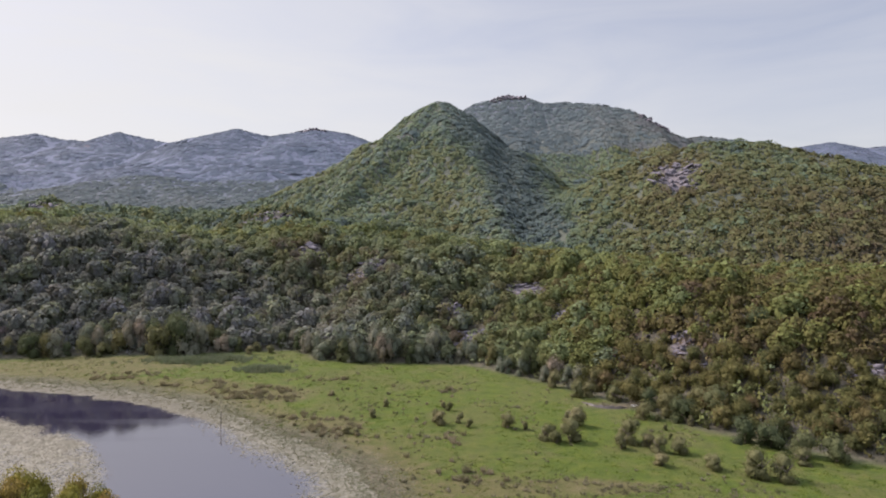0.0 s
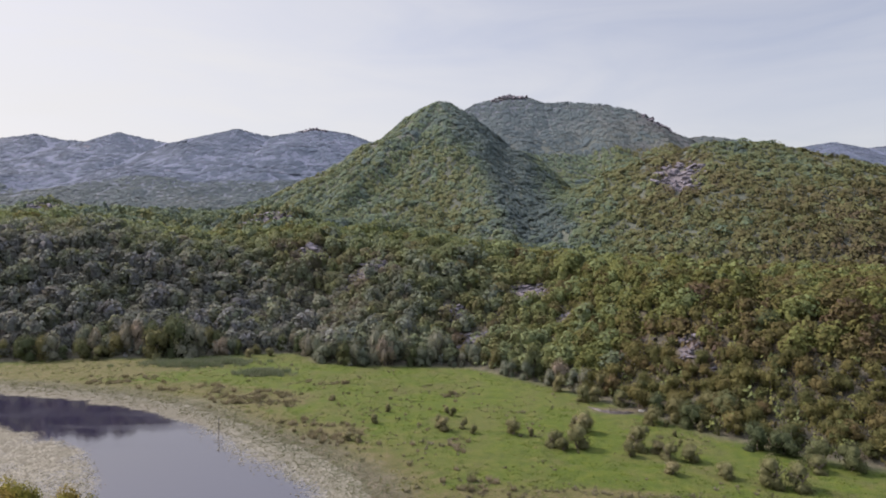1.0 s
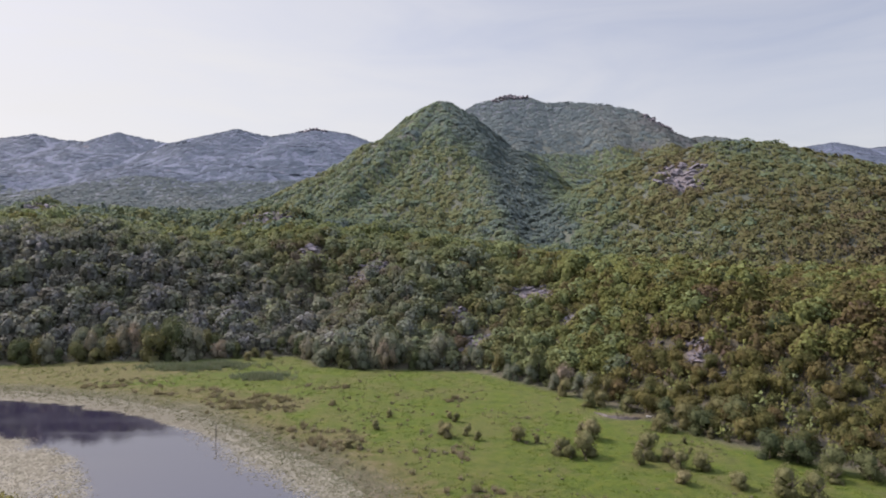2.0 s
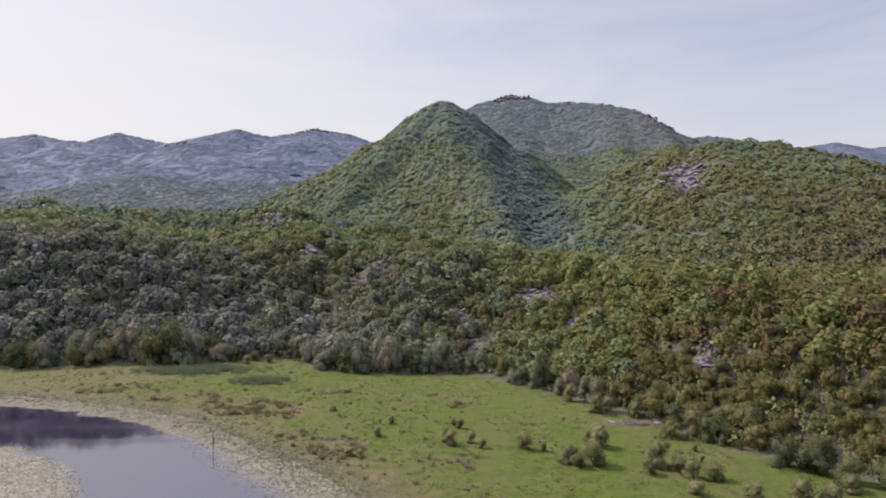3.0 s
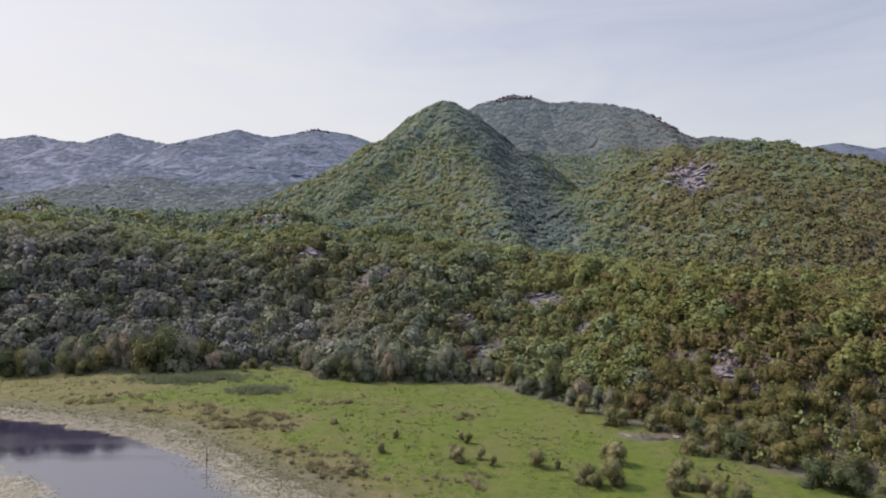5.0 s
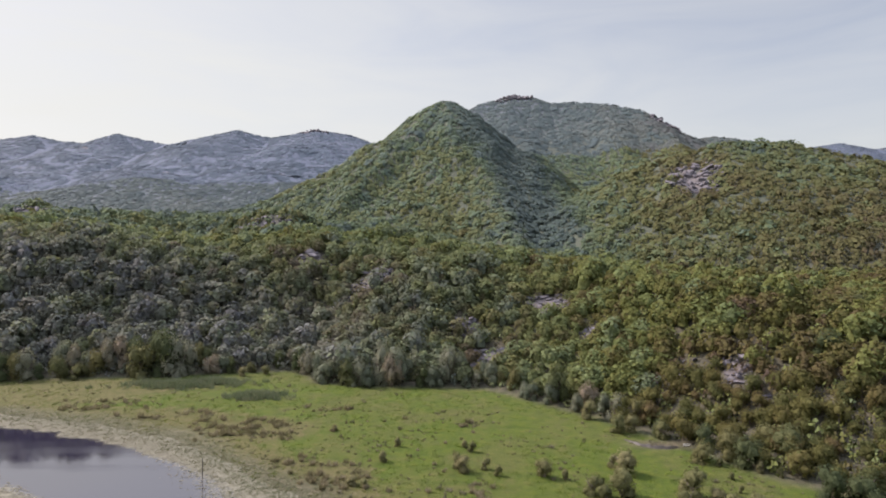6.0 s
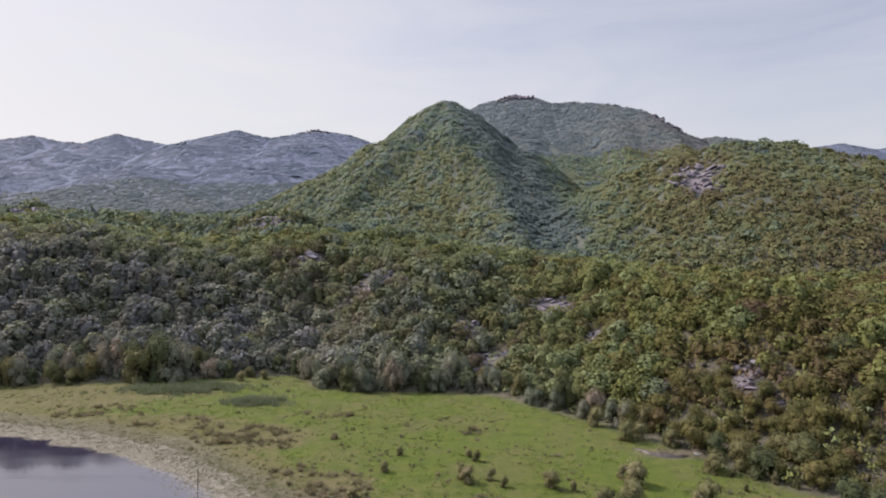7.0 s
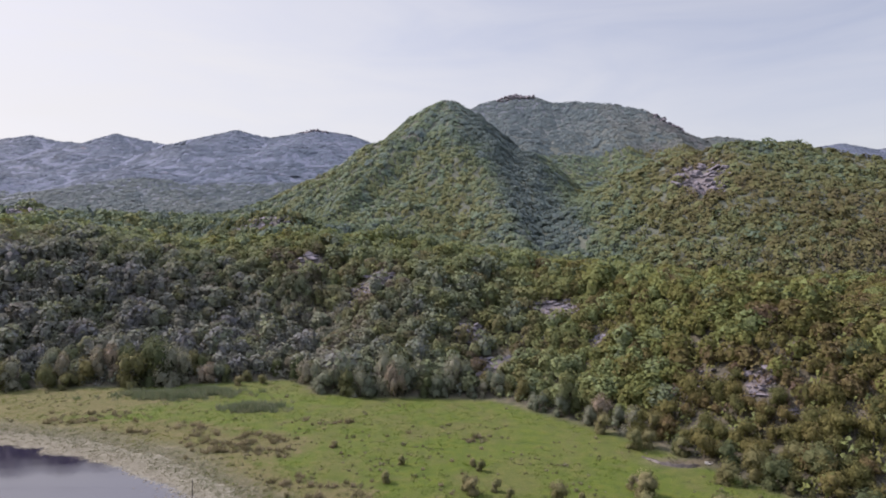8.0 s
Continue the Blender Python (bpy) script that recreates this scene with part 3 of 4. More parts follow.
def crown(rng, sprays, size, lobes=6, tall=1.0, spread=1.0, low=0.30, loose=0.22, core=0.74):
    """Triangles (n, 3, 6: corner, outward direction) of a crown about one metre in radius with its foot at z = 0: uneven leaf masses, and loose sprays round them."""
    centres = [np.array([rng.uniform(-0.1, 0.1), rng.uniform(-0.1, 0.1), 0.98 * tall])]
    radii = [0.60]
    for i in range(lobes):
        a = 2 * math.pi * (i * 0.618 + rng.uniform(-0.06, 0.06))
        r = rng.uniform(0.38, 0.62) * spread
        up = low + (1.12 - low) * ((i * 0.381 + rng.uniform(0, 0.35)) % 1.0)
        centres.append(np.array([r * math.cos(a), r * math.sin(a), up * tall]))
        radii.append(rng.uniform(0.36, 0.54))
    squash = rng.uniform(0.8, 1.2)
    centres = [c * [squash, 1 / squash, 1] for c in centres]
    tris, faces = [], []
    middle = np.array([0, 0, 0.45 * tall])
    for c, r in zip(centres, radii):
        v, f = BALL
        v = v * (r * rng.uniform(core - 0.16, core, len(v)))[:, None] @ np.array(Euler(rng.uniform(0, 6, 3)).to_matrix()) * [1, 1, 0.92 * tall] + c
        v[:, 2] = np.maximum(v[:, 2], 0.02)
        t = v[f]
        tris.append(t[np.cross(t[:, 1] - t[:, 0], t[:, 2] - t[:, 0])[:, 2] > -0.35 * r * r * 0.55])
        t = tris[-1]
        flat = np.cross(t[:, 1] - t[:, 0], t[:, 2] - t[:, 0])
        flat /= np.linalg.norm(flat, axis=1)[:, None] + 1e-9
        faces.append(np.repeat((flat * 0.18 + rng.normal(scale=0.12, size=flat.shape))[:, None], 3, 1) + (t - c) / r * 0.60 + (t - middle) * 0.35)
    which = rng.choice(len(radii), sprays, p=np.square(radii) / np.sum(np.square(radii)))
    d = rng.normal(size=(sprays, 3)) + [0, 0, 0.3]
    d /= np.linalg.norm(d, axis=1)[:, None]
    at = np.array(centres)[which] + d * (np.array(radii)[which] * rng.uniform(1 - loose, 1 + loose, sprays))[:, None] * [1, 1, 0.95 * tall]
    at[:, 2] = np.maximum(at[:, 2], 0.05)
    n = d + rng.normal(scale=0.5, size=d.shape) + [0, 0, 0.15]
    n /= np.linalg.norm(n, axis=1)[:, None]
    u = np.cross(n, rng.normal(size=d.shape))
    u /= np.linalg.norm(u, axis=1)[:, None]
    v = np.cross(n, u)
    s = (size * rng.uniform(0.6, 1.4, sprays))[:, None]
    tris.append(np.stack([at - u * s, at + u * s * 0.8 + v * s * 0.5, at + v * s * 1.1 - u * s * 0.1], 1))
    faces.append(np.repeat((n * 0.6 + d * 0.35 + (at - middle) * 0.35 + rng.normal(scale=0.30, size=d.shape))[:, None], 3, 1))
    faces = np.concatenate(faces)
    return np.concatenate([np.concatenate(tris), faces / np.linalg.norm(faces, axis=2)[..., None]], 2)


def leaf_cloud(rng, lobes, sprays, size, tall, low, core, flat):
    """The same for a tree or bush of a wood: leaf sprays over a few overlapping leaf masses that reach down to low, round a small core. flat: how far its leaves turn to the sky."""
    centres, radii = [np.array([rng.uniform(-0.1, 0.1), rng.uniform(-0.1, 0.1), 0.62 * tall + 0.2 * low])], [0.66]
    for i in range(lobes - 1):
        a = 2 * math.pi * (i / max(lobes - 1, 1) + rng.uniform(-0.1, 0.1))
        r = rng.uniform(0.40, 0.62)
        up = low + rng.uniform(0.15, 0.75) * (tall - low)
        centres.append(np.array([r * math.cos(a), r * math.sin(a), up]))
        radii.append(rng.uniform(0.34, 0.54))
    centres, radii = np.array(centres), np.array(radii)
    lift = np.array([1, 1, 0.9 * (tall - low) / 1.1])
    many = sprays * 4
    which = rng.choice(len(radii), many, p=radii**2 / np.sum(radii**2))
    d = rng.normal(size=(many, 3)) + [0, 0, 0.35]
    d /= np.linalg.norm(d, axis=1)[:, None]
    at = centres[which] + d * (radii[which] * rng.uniform(0.80, 1.08, many))[:, None] * lift
    inside_ = np.min(np.linalg.norm((at[:, None] - centres[None]) / lift, axis=2) / radii[None], axis=1)
    keep = np.flatnonzero((inside_ > 0.78) & (at[:, 2] > low - 0.05))[:sprays]
    at, d = at[keep], d[keep]
    n = d * 0.55 + (at - [0, 0, low + 0.3 * (tall - low)]) * 0.45 + [0, 0, 0.12]
    n /= np.linalg.norm(n, axis=1)[:, None]
    face = n * (1 - flat) + [0, 0, flat] + rng.normal(scale=0.65 - 0.45 * flat, size=n.shape)
    face /= np.linalg.norm(face, axis=1)[:, None]
    u = np.cross(face, rng.normal(size=n.shape))
    u /= np.linalg.norm(u, axis=1)[:, None]
    w = np.cross(face, u)
    k = (size * rng.uniform(0.65, 1.4, len(at)))[:, None]
    tris = [np.stack([at - u * k - w * k * 0.5, at + u * k * 0.9 - w * k * 0.4, at + w * k * 1.1 + u * k * rng.uniform(-0.5, 0.5, (len(at), 1))], 1)]
    faces = [np.repeat((n * (1 - flat) + [0, 0, flat] + rng.normal(scale=0.16, size=n.shape))[:, None], 3, 1)]
    if not core:
        return np.concatenate([tris[0], faces[0] / np.linalg.norm(faces[0], axis=2)[..., None]], 2)
    turn = np.arange(5) * math.pi / 2.5
    foot = np.stack([0.8 * np.cos(turn), 0.8 * np.sin(turn), np.full(5, low * 0.6)], 1)
    rim = np.stack([0.62 * np.cos(turn + 0.6), 0.62 * np.sin(turn + 0.6), np.full(5, low + 0.5 * (tall - low))], 1)
    v = np.concatenate([foot, rim, [[0, 0, low + 0.85 * (tall - low)]]]) * [core, core, 1]
    k = np.arange(5)
    f = np.concatenate([np.stack([k, (k + 1) % 5, 5 + k], 1), np.stack([5 + k, (k + 1) % 5, 5 + (k + 1) % 5], 1), np.stack([5 + k, 5 + (k + 1) % 5, 0 * k + 10], 1)])
    tris.append(v[f])
    faces.append((v / np.linalg.norm(v, axis=1)[:, None] * (1 - flat) + [0, 0, flat])[f])
    faces = np.concatenate(faces)
    return np.concatenate([np.concatenate(tris), faces / np.linalg.norm(faces, axis=2)[..., None]], 2)


def planted(templates, px, py, pz, width, height, tones, rng):
    """All crowns of a wood as one array of triangles."""
    verts, tone, outward = [], [], []
    pick = rng.integers(len(templates), size=len(px))
    for k, tpl in enumerate(templates):
        sel = np.flatnonzero(pick == k)
        if not len(sel):
            continue
        a = rng.uniform(0, 2 * math.pi, len(sel))
        c, s = np.cos(a)[:, None, None], np.sin(a)[:, None, None]
        x, y, z = tpl[..., 0][None], tpl[..., 1][None], tpl[..., 2][None]
        w, h = width[sel][:, None, None], height[sel][:, None, None]
        out = np.stack([(x * c - y * s) * w + px[sel][:, None, None], (x * s + y * c) * w + py[sel][:, None, None], z * h + pz[sel][:, None, None]], -1)
        verts.append(out.reshape(-1, 3))
        tone.append(np.repeat(tones[sel], len(tpl)))
        if tpl.shape[2] == 6:
            x, y, z = tpl[..., 3][None], tpl[..., 4][None], tpl[..., 5][None]
            outward.append(np.stack([x * c - y * s, x * s + y * c, z + 0 * c], -1).reshape(-1, 3))
    verts = np.concatenate(verts)
    return verts, np.arange(len(verts)).reshape(-1, 3), np.concatenate(tone), np.concatenate(outward) if outward else None


def face_outward(me, outward):
    me.attributes.new("outward", "FLOAT_VECTOR", "POINT").data.foreach_set("vector", outward.astype(np.float32).ravel())
    return me


def scattered(x0, x1, y0, y1, gap, rng):
    nx_, ny_ = int((x1 - x0) / gap), int((y1 - y0) / gap)
    X, Y = np.meshgrid(np.arange(nx_), np.arange(ny_))
    x = x0 + (X + 0.5 * (Y % 2) + rng.uniform(-0.62, 0.62, X.shape)) * gap
    y = y0 + (Y + rng.uniform(-0.62, 0.62, X.shape)) * gap
    return x.ravel(), y.ravel()


def tone_at(x, y, rng):
    """Greener woods to the west; autumn-tinged oak and hornbeam on the dry eastern slope, also darkened by tone there
    to imitate the thinner haze.
    """
    t = 0.31 + 0.18 * rough(x, y, 60, 21) + 0.17 * rough(x, y, 17, 22) + rng.normal(size=x.shape) * np.interp(y, (300, 450), (0.12, 0.05))
    t += 0.30 * rough(x, y, 130, 23) * np.clip((y - 300) / 200, 0, 1)
    t += 0.07 * np.exp(-(((x + 25) / 50) ** 2)) * np.clip(2.2 - y / 200, 0, 1)
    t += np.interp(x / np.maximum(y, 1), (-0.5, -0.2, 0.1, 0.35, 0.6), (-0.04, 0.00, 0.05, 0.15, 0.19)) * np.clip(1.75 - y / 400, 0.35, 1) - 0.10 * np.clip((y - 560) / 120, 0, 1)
    t -= 0.48 * np.exp(-(((x - 62 + 0.08 * (y - 560)) / 30) ** 2)) * np.clip((y - 400) / 60, 0, 1) * np.clip((820 - y) / 60, 0, 1)      # denser trees, and the valley's shade painted into the tone
    t += 0.09 * np.clip((-0.15 - x / np.maximum(y, 1)) / 0.15, 0, 1) * np.clip(1 - np.abs(y - 315) / 60, 0, 1) + 0.09 * np.clip(x / np.maximum(y, 1) - 0.12, 0, 0.3) / 0.3
    t += 0.12 * np.exp(-(((x - 102) / 18) ** 2) - ((y - 480) / 45) ** 2)      # yellower tone on the eastern hill's left flank
    t += 0.12 * np.clip(x / np.maximum(y, 1) / 0.12 - 1.6, 0, 1) * np.clip((y - 230) / 120, 0, 1)      # dry eastern hill
    t += 0.34 * outcrop_near(x, y, 2.0) * rng.random(x.shape)
    return np.clip(t, 0.02, 0.97)


def haze_at(x, y):
    """How strongly haze is painted into the leaf colour, on the steep western slope and in the valley."""
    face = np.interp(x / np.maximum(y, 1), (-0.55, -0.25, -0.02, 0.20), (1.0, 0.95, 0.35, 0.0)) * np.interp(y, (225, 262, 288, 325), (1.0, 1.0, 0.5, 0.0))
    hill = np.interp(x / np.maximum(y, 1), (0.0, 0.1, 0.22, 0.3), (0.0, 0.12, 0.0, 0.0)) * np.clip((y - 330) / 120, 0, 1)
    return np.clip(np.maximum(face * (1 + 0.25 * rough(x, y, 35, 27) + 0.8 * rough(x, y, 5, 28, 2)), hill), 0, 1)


def wood(name, label, x0, x1, y0, y1, gap, size, lobes, sprays, leaf, material_, keep, seed, few=0.0, low=False, flat=0.20):
    rng = np.random.default_rng(seed)
    x, y = scattered(x0, x1, y0, y1, gap, rng)
    bare = outcrop_near(x, y)
    thin = 0.04 + few + np.where((y > 290) & (y < 500), 0.45, 0.25) * np.clip(rough(x, y, 40, 33) - 0.2, 0, 1)
    ok = (beyond_edge(x, y) > (2.0 if low else 4.5)) & (rng.random(len(x)) > bare * np.where(y > 300, 1.0, 0.6 if low else 1.5)) & (rng.random(len(x)) > thin) & keep(x, y)
    away = np.hypot(x, y)
    turned_away = ground(x * (1 + 8 / away), y * (1 + 8 / away)) < ground(x, y) - 2.0       # slopes turned away from the camera are thinned to save triangles
    ok &= ~(turned_away & (y > 420) & (rng.random(len(x)) < 0.6))
    x, y = x[ok], y[ok]
    z = ground(x, y)
    grow = np.clip(np.exp(rng.normal(scale=0.34 if low else 0.30, size=len(x)) + 0.22 * rough(x, y, 30, 35)), 0.42, 1.8)
    tall = rng.random(len(x)) < 0.10 + 0.14 * np.clip(rough(x, y, 26, 36), 0, 1)      # taller dark oaks stand out of the scrub
    grow = np.where(tall, np.maximum(grow, 1.0) * (1.3 if low else 1.45), grow)
    if low:                                         # scrub, leafy to the ground
        width = gap * 0.70 * grow**0.9
        height = size * grow * rng.uniform(0.75, 1.25, len(x))
        z = z - 0.10 * height
        templates = [leaf_cloud(rng, lobes, sprays, leaf, 1.05, 0.0, 0.0, flat) for _ in range(18)]
    else:
        width, height = size * 0.58 * grow, size * 0.54 * grow**0.9 * rng.uniform(0.8, 1.2, len(x))
        templates = [leaf_cloud(rng, lobes, sprays, leaf, rng.uniform(1.35, 1.75), 0.3, 0.68, flat) for _ in range(18)]
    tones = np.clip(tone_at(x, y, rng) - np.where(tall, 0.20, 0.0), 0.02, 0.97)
    v, f, which, o = planted(templates, x, y, z, width, height, np.arange(len(x)), rng)
    mid = v.reshape(-1, 3, 3).mean(1)
    if low:                                         # low scrub follows the slope and turns its leaves away from it
        dx, dy = (ground(x + 3, y) - ground(x - 3, y)) / 6, (ground(x, y + 3) - ground(x, y - 3)) / 6
        tree = np.repeat(which, 3)
        v[:, 2] += dx[tree] * (v[:, 0] - x[tree]) + dy[tree] * (v[:, 1] - y[tree])
        slope = np.stack([-dx, -dy, np.ones(len(x))], 1) / np.sqrt(1 + dx**2 + dy**2)[:, None]
        o = o * (1 - flat) + slope[tree] * flat
        o /= np.linalg.norm(o, axis=1)[:, None]
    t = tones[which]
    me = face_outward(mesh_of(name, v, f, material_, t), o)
    me.attributes.new("haze_tint", "FLOAT", "FACE").data.foreach_set("value", haze_at(mid[:, 0], mid[:, 1]).astype(np.float32))
    tagged(new(name, me), label, "woodland", kind="stuff")


def single_stretch(x, y):
    """The stretch of woods whose trees stand as things of their own."""
    return (x > 30) & (x < 125) & (beyond_edge(x, y) < 30) & (y < 190)


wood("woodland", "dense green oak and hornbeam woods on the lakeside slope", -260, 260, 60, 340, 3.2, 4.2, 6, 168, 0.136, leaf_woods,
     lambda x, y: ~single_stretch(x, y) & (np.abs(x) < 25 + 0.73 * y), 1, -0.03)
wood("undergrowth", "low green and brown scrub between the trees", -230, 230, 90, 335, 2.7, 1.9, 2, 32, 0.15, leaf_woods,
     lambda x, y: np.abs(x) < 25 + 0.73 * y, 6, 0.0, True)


def on_hill(x, y):
    """The ragged line above which the paler scrub of the hills begins."""
    return y + 70 * rough(x, y, 45, 38) + 60 * rough(x, y, 6, 39, 1) > 440


wood("lower_hillside_woodland", "olive-green scrub woods on the lower slopes", -420, 420, 330, 580, 3.9, 2.6, 4, 46, 0.23, leaf_hill,
     lambda x, y: (np.abs(x) < 25 + 0.72 * y) & ~on_hill(x, y), 2, -0.04, True, 0.32)
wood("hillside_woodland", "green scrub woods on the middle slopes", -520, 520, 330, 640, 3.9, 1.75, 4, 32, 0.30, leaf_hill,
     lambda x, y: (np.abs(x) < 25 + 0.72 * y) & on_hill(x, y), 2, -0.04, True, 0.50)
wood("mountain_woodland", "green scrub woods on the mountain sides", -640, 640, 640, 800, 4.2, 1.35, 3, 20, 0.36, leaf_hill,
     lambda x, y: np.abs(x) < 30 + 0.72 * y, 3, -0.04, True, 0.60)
wood("upland_woodland", "scrub on the high slopes, with haze put into its colour", -780, 780, 800, 1030, 5.4, 0.9, 3, 13, 0.42, leaf_upland,
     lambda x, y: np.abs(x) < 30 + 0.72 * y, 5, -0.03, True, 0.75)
wood("distant_woodland", "scrub on the far stony ridges, with blue haze put into its colour", -1200, 1500, 1030, 1940, 8.2, 0.55, 2, 8, 0.50, leaf_far,
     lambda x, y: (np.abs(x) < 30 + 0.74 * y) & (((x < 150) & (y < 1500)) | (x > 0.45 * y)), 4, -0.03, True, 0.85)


def limb(bm, a, b, ra, rb, sides=6):
    a, b = Vector(a), Vector(b)
    q = (b - a).to_track_quat("Z", "Y")
    rings = []
    for p, r in ((a, ra), (b, rb)):
        rings.append([bm.verts.new(p + q @ Vector((r * math.cos(2 * math.pi * i / sides), r * math.sin(2 * math.pi * i / sides), 0))) for i in range(sides)])
    for i in range(sides):
        bm.faces.new((rings[0][i], rings[0][(i + 1) % sides], rings[1][(i + 1) % sides], rings[1][i]))
    bm.faces.new(rings[1])


def trunk_mesh(rng, stems, reach):
    """Tapered stems with limbs, for a crown one metre in radius."""
    bm = bmesh.new()
    for s in range(stems):
        a = rng.uniform(0, 6.28)
        lean = 0.0 if stems == 1 else 0.25
        foot = (0.05 * math.cos(a) * (stems > 1), 0.05 * math.sin(a) * (stems > 1), -0.12)
        mid = (lean * math.cos(a), lean * math.sin(a), 0.55 * reach)
        limb(bm, foot, mid, 0.07, 0.045)
        for i in range(4):
            b = a + 1.6 * i + rng.uniform(-0.4, 0.4)
            r = rng.uniform(0.3, 0.55)
            limb(bm, mid, (mid[0] + r * math.cos(b), mid[1] + r * math.sin(b), rng.uniform(0.85, 1.25) * reach), 0.035, 0.012, 5)
    return bm_mesh("trunk", bm, bark, True)


def tree_kinds(name, label, category, group, leaf_mat, rng, count, sprays, leaf, stems, tall, spread=1.0, low=0.3, loose=0.20, core=0.74):
    kinds = []
    for i in range(count):
        tpl = crown(rng, sprays, leaf, int(rng.integers(6, 9)), tall * rng.uniform(0.88, 1.12), spread, low, loose, core)
        v = tpl[..., :3].reshape(-1, 3)
        kinds.append((face_outward(mesh_of("crown", v, np.arange(len(v)).reshape(-1, 3), leaf_mat), tpl[..., 3:].reshape(-1, 3)), trunk_mesh(rng, stems, tall)))
    return name, label, category, group, kinds


def plant(kind, x, y, width, height, rng, label=""):
    name, lab, category, group, meshes = kind
    cm, tm = meshes[int(rng.integers(len(meshes)))]
    ob = new(name)
    ob.empty_display_size = 0.5
    ob.location = (x, y, float(ground(x, y)) - 0.05 - (0.10 * height if name in ("willow_tree", "broadleaf_tree") else 0.0))
    ob.rotation_euler = (0, 0, rng.uniform(0, 6.28))
    ob.scale = (width / 2, width / 2, height / 1.7)
    tagged(ob, label or lab, category, group)
    part("trunk", tm, ob)
    part("crown", cm, ob)
    return ob


rng = np.random.default_rng(77)
oak = tree_kinds("tree", "bushy olive-green oak on the wooded slope", "tree", "trees of the near slope", leaf_tree, rng, 8, 900, 0.082, 1, 1.0)
willow = tree_kinds("willow_tree", "grey-green willow tree at the meadow's edge", "tree", "willows along the meadow", leaf_willow, rng, 7, 1500, 0.066, 2, 1.1, 1.0, 0.05, 0.14, 0.84)
edge_oak = tree_kinds("broadleaf_tree", "dark green broadleaf tree at the meadow's edge", "tree", "broadleaf trees along the meadow", leaf_edge, rng, 6, 1400, 0.066, 1, 1.05, 1.0, 0.04, 0.14, 0.84)
shrub = tree_kinds("willow_shrub", "rounded grey-green willow shrub standing in the meadow", "shrub", "shrubs in the meadow", leaf_shrub, rng, 8, 1100, 0.060, 3, 0.95, 0.74, 0.02, 0.11, 0.88)
bankside = tree_kinds("bankside_tree", "yellow-green leafy treetop on the lake bank", "tree", "trees on the near bank", leaf_bank, rng, 5, 2400, 0.058, 2, 1.0, 1.0, 0.2)

sx, sy = scattered(28, 128, 96, 192, 3.9, rng)
ok = single_stretch(sx, sy) & (beyond_edge(sx, sy) > 2) & (outcrop_near(sx, sy) < 0.45)
for x, y in list(zip(sx[ok], sy[ok]))[:300]:
    s = math.exp(rng.normal(scale=0.2))
    plant(oak, x, y, 4.5 * s, 4.5 * s * rng.uniform(0.85, 1.2), rng)

# Dark evergreen oaks that stand out above the scrub: x, y, width, height.
for x, y, w, h in ((88, 211, 8.5, 8.5), (4, 294, 9.5, 8.0), (-3, 293, 7.0, 6.0), (-117, 342, 11.0, 9.0), (50, 226, 7.5, 7.5), (87, 175, 7.5, 7.5), (108, 197, 9.0, 8.0), (47, 247, 6.5, 7.0), (-28, 325, 8.0, 6.5), (68, 236, 6.5, 6.5)):
    plant(edge_oak, x, y, w, h, rng, "large dark evergreen oak standing out above the scrub")

# Willows and taller trees that line the meadow; the tallest clumps stand apart.
ex = -152.0
while ex < 47:
    big = 0.80 + 0.40 * float(rough(ex, 0.0, 14, 61)) + 0.85 * math.exp(-(((ex + 96) / 9) ** 2)) + 0.60 * math.exp(-(((ex + 21) / 7) ** 2)) + 0.25 * math.exp(-(((ex + 40) / 5) ** 2))
    big *= math.exp(rng.normal(scale=0.20))
    kind = willow if rng.random() < np.interp(ex, (-150, -60, -50, 10, 45), (0.45, 0.5, 0.95, 0.8, 0.5)) else edge_oak
    back = rng.random() < 0.45
    plant(kind, ex, float(edge_of(ex)) + (rng.uniform(4.0, 8.0) if back else rng.uniform(0.2, 2.2)), 6.0 * big * rng.uniform(0.85, 1.2), (9.0 if back else 7.6) * big * rng.uniform(0.85, 1.2), rng)
    ex += rng.uniform(1.8, 4.4)

# Shrubs in the meadow: x, y, width, height.
SHRUBS_WEST = ((-14.8, 164.0, 1.6, 2.0), (-17.1, 154.5, 2.0, 2.3), (-0.6, 149.3, 3.0, 3.4), (-1.6, 151.4, 2.2, 2.8), (4.0, 150.8, 1.9, 2.2), (1.8, 161.0, 1.9, 2.3),
               (0.2, 163.5, 1.6, 1.8), (6.4, 147.5, 1.7, 2.1), (15.3, 147.3, 3.8, 3.6), (19.4, 146.1, 1.4, 2.2), (-30.7, 174.4, 1.7, 1.4), (-70.5, 229.5, 3.0, 3.2),
               (-121.2, 222.0, 3.6, 4.0), (-64.0, 232.5, 3.4, 2.8), (-21.9, 142.7, 2.4, 1.9), (-19.4, 141.8, 1.9, 1.4))
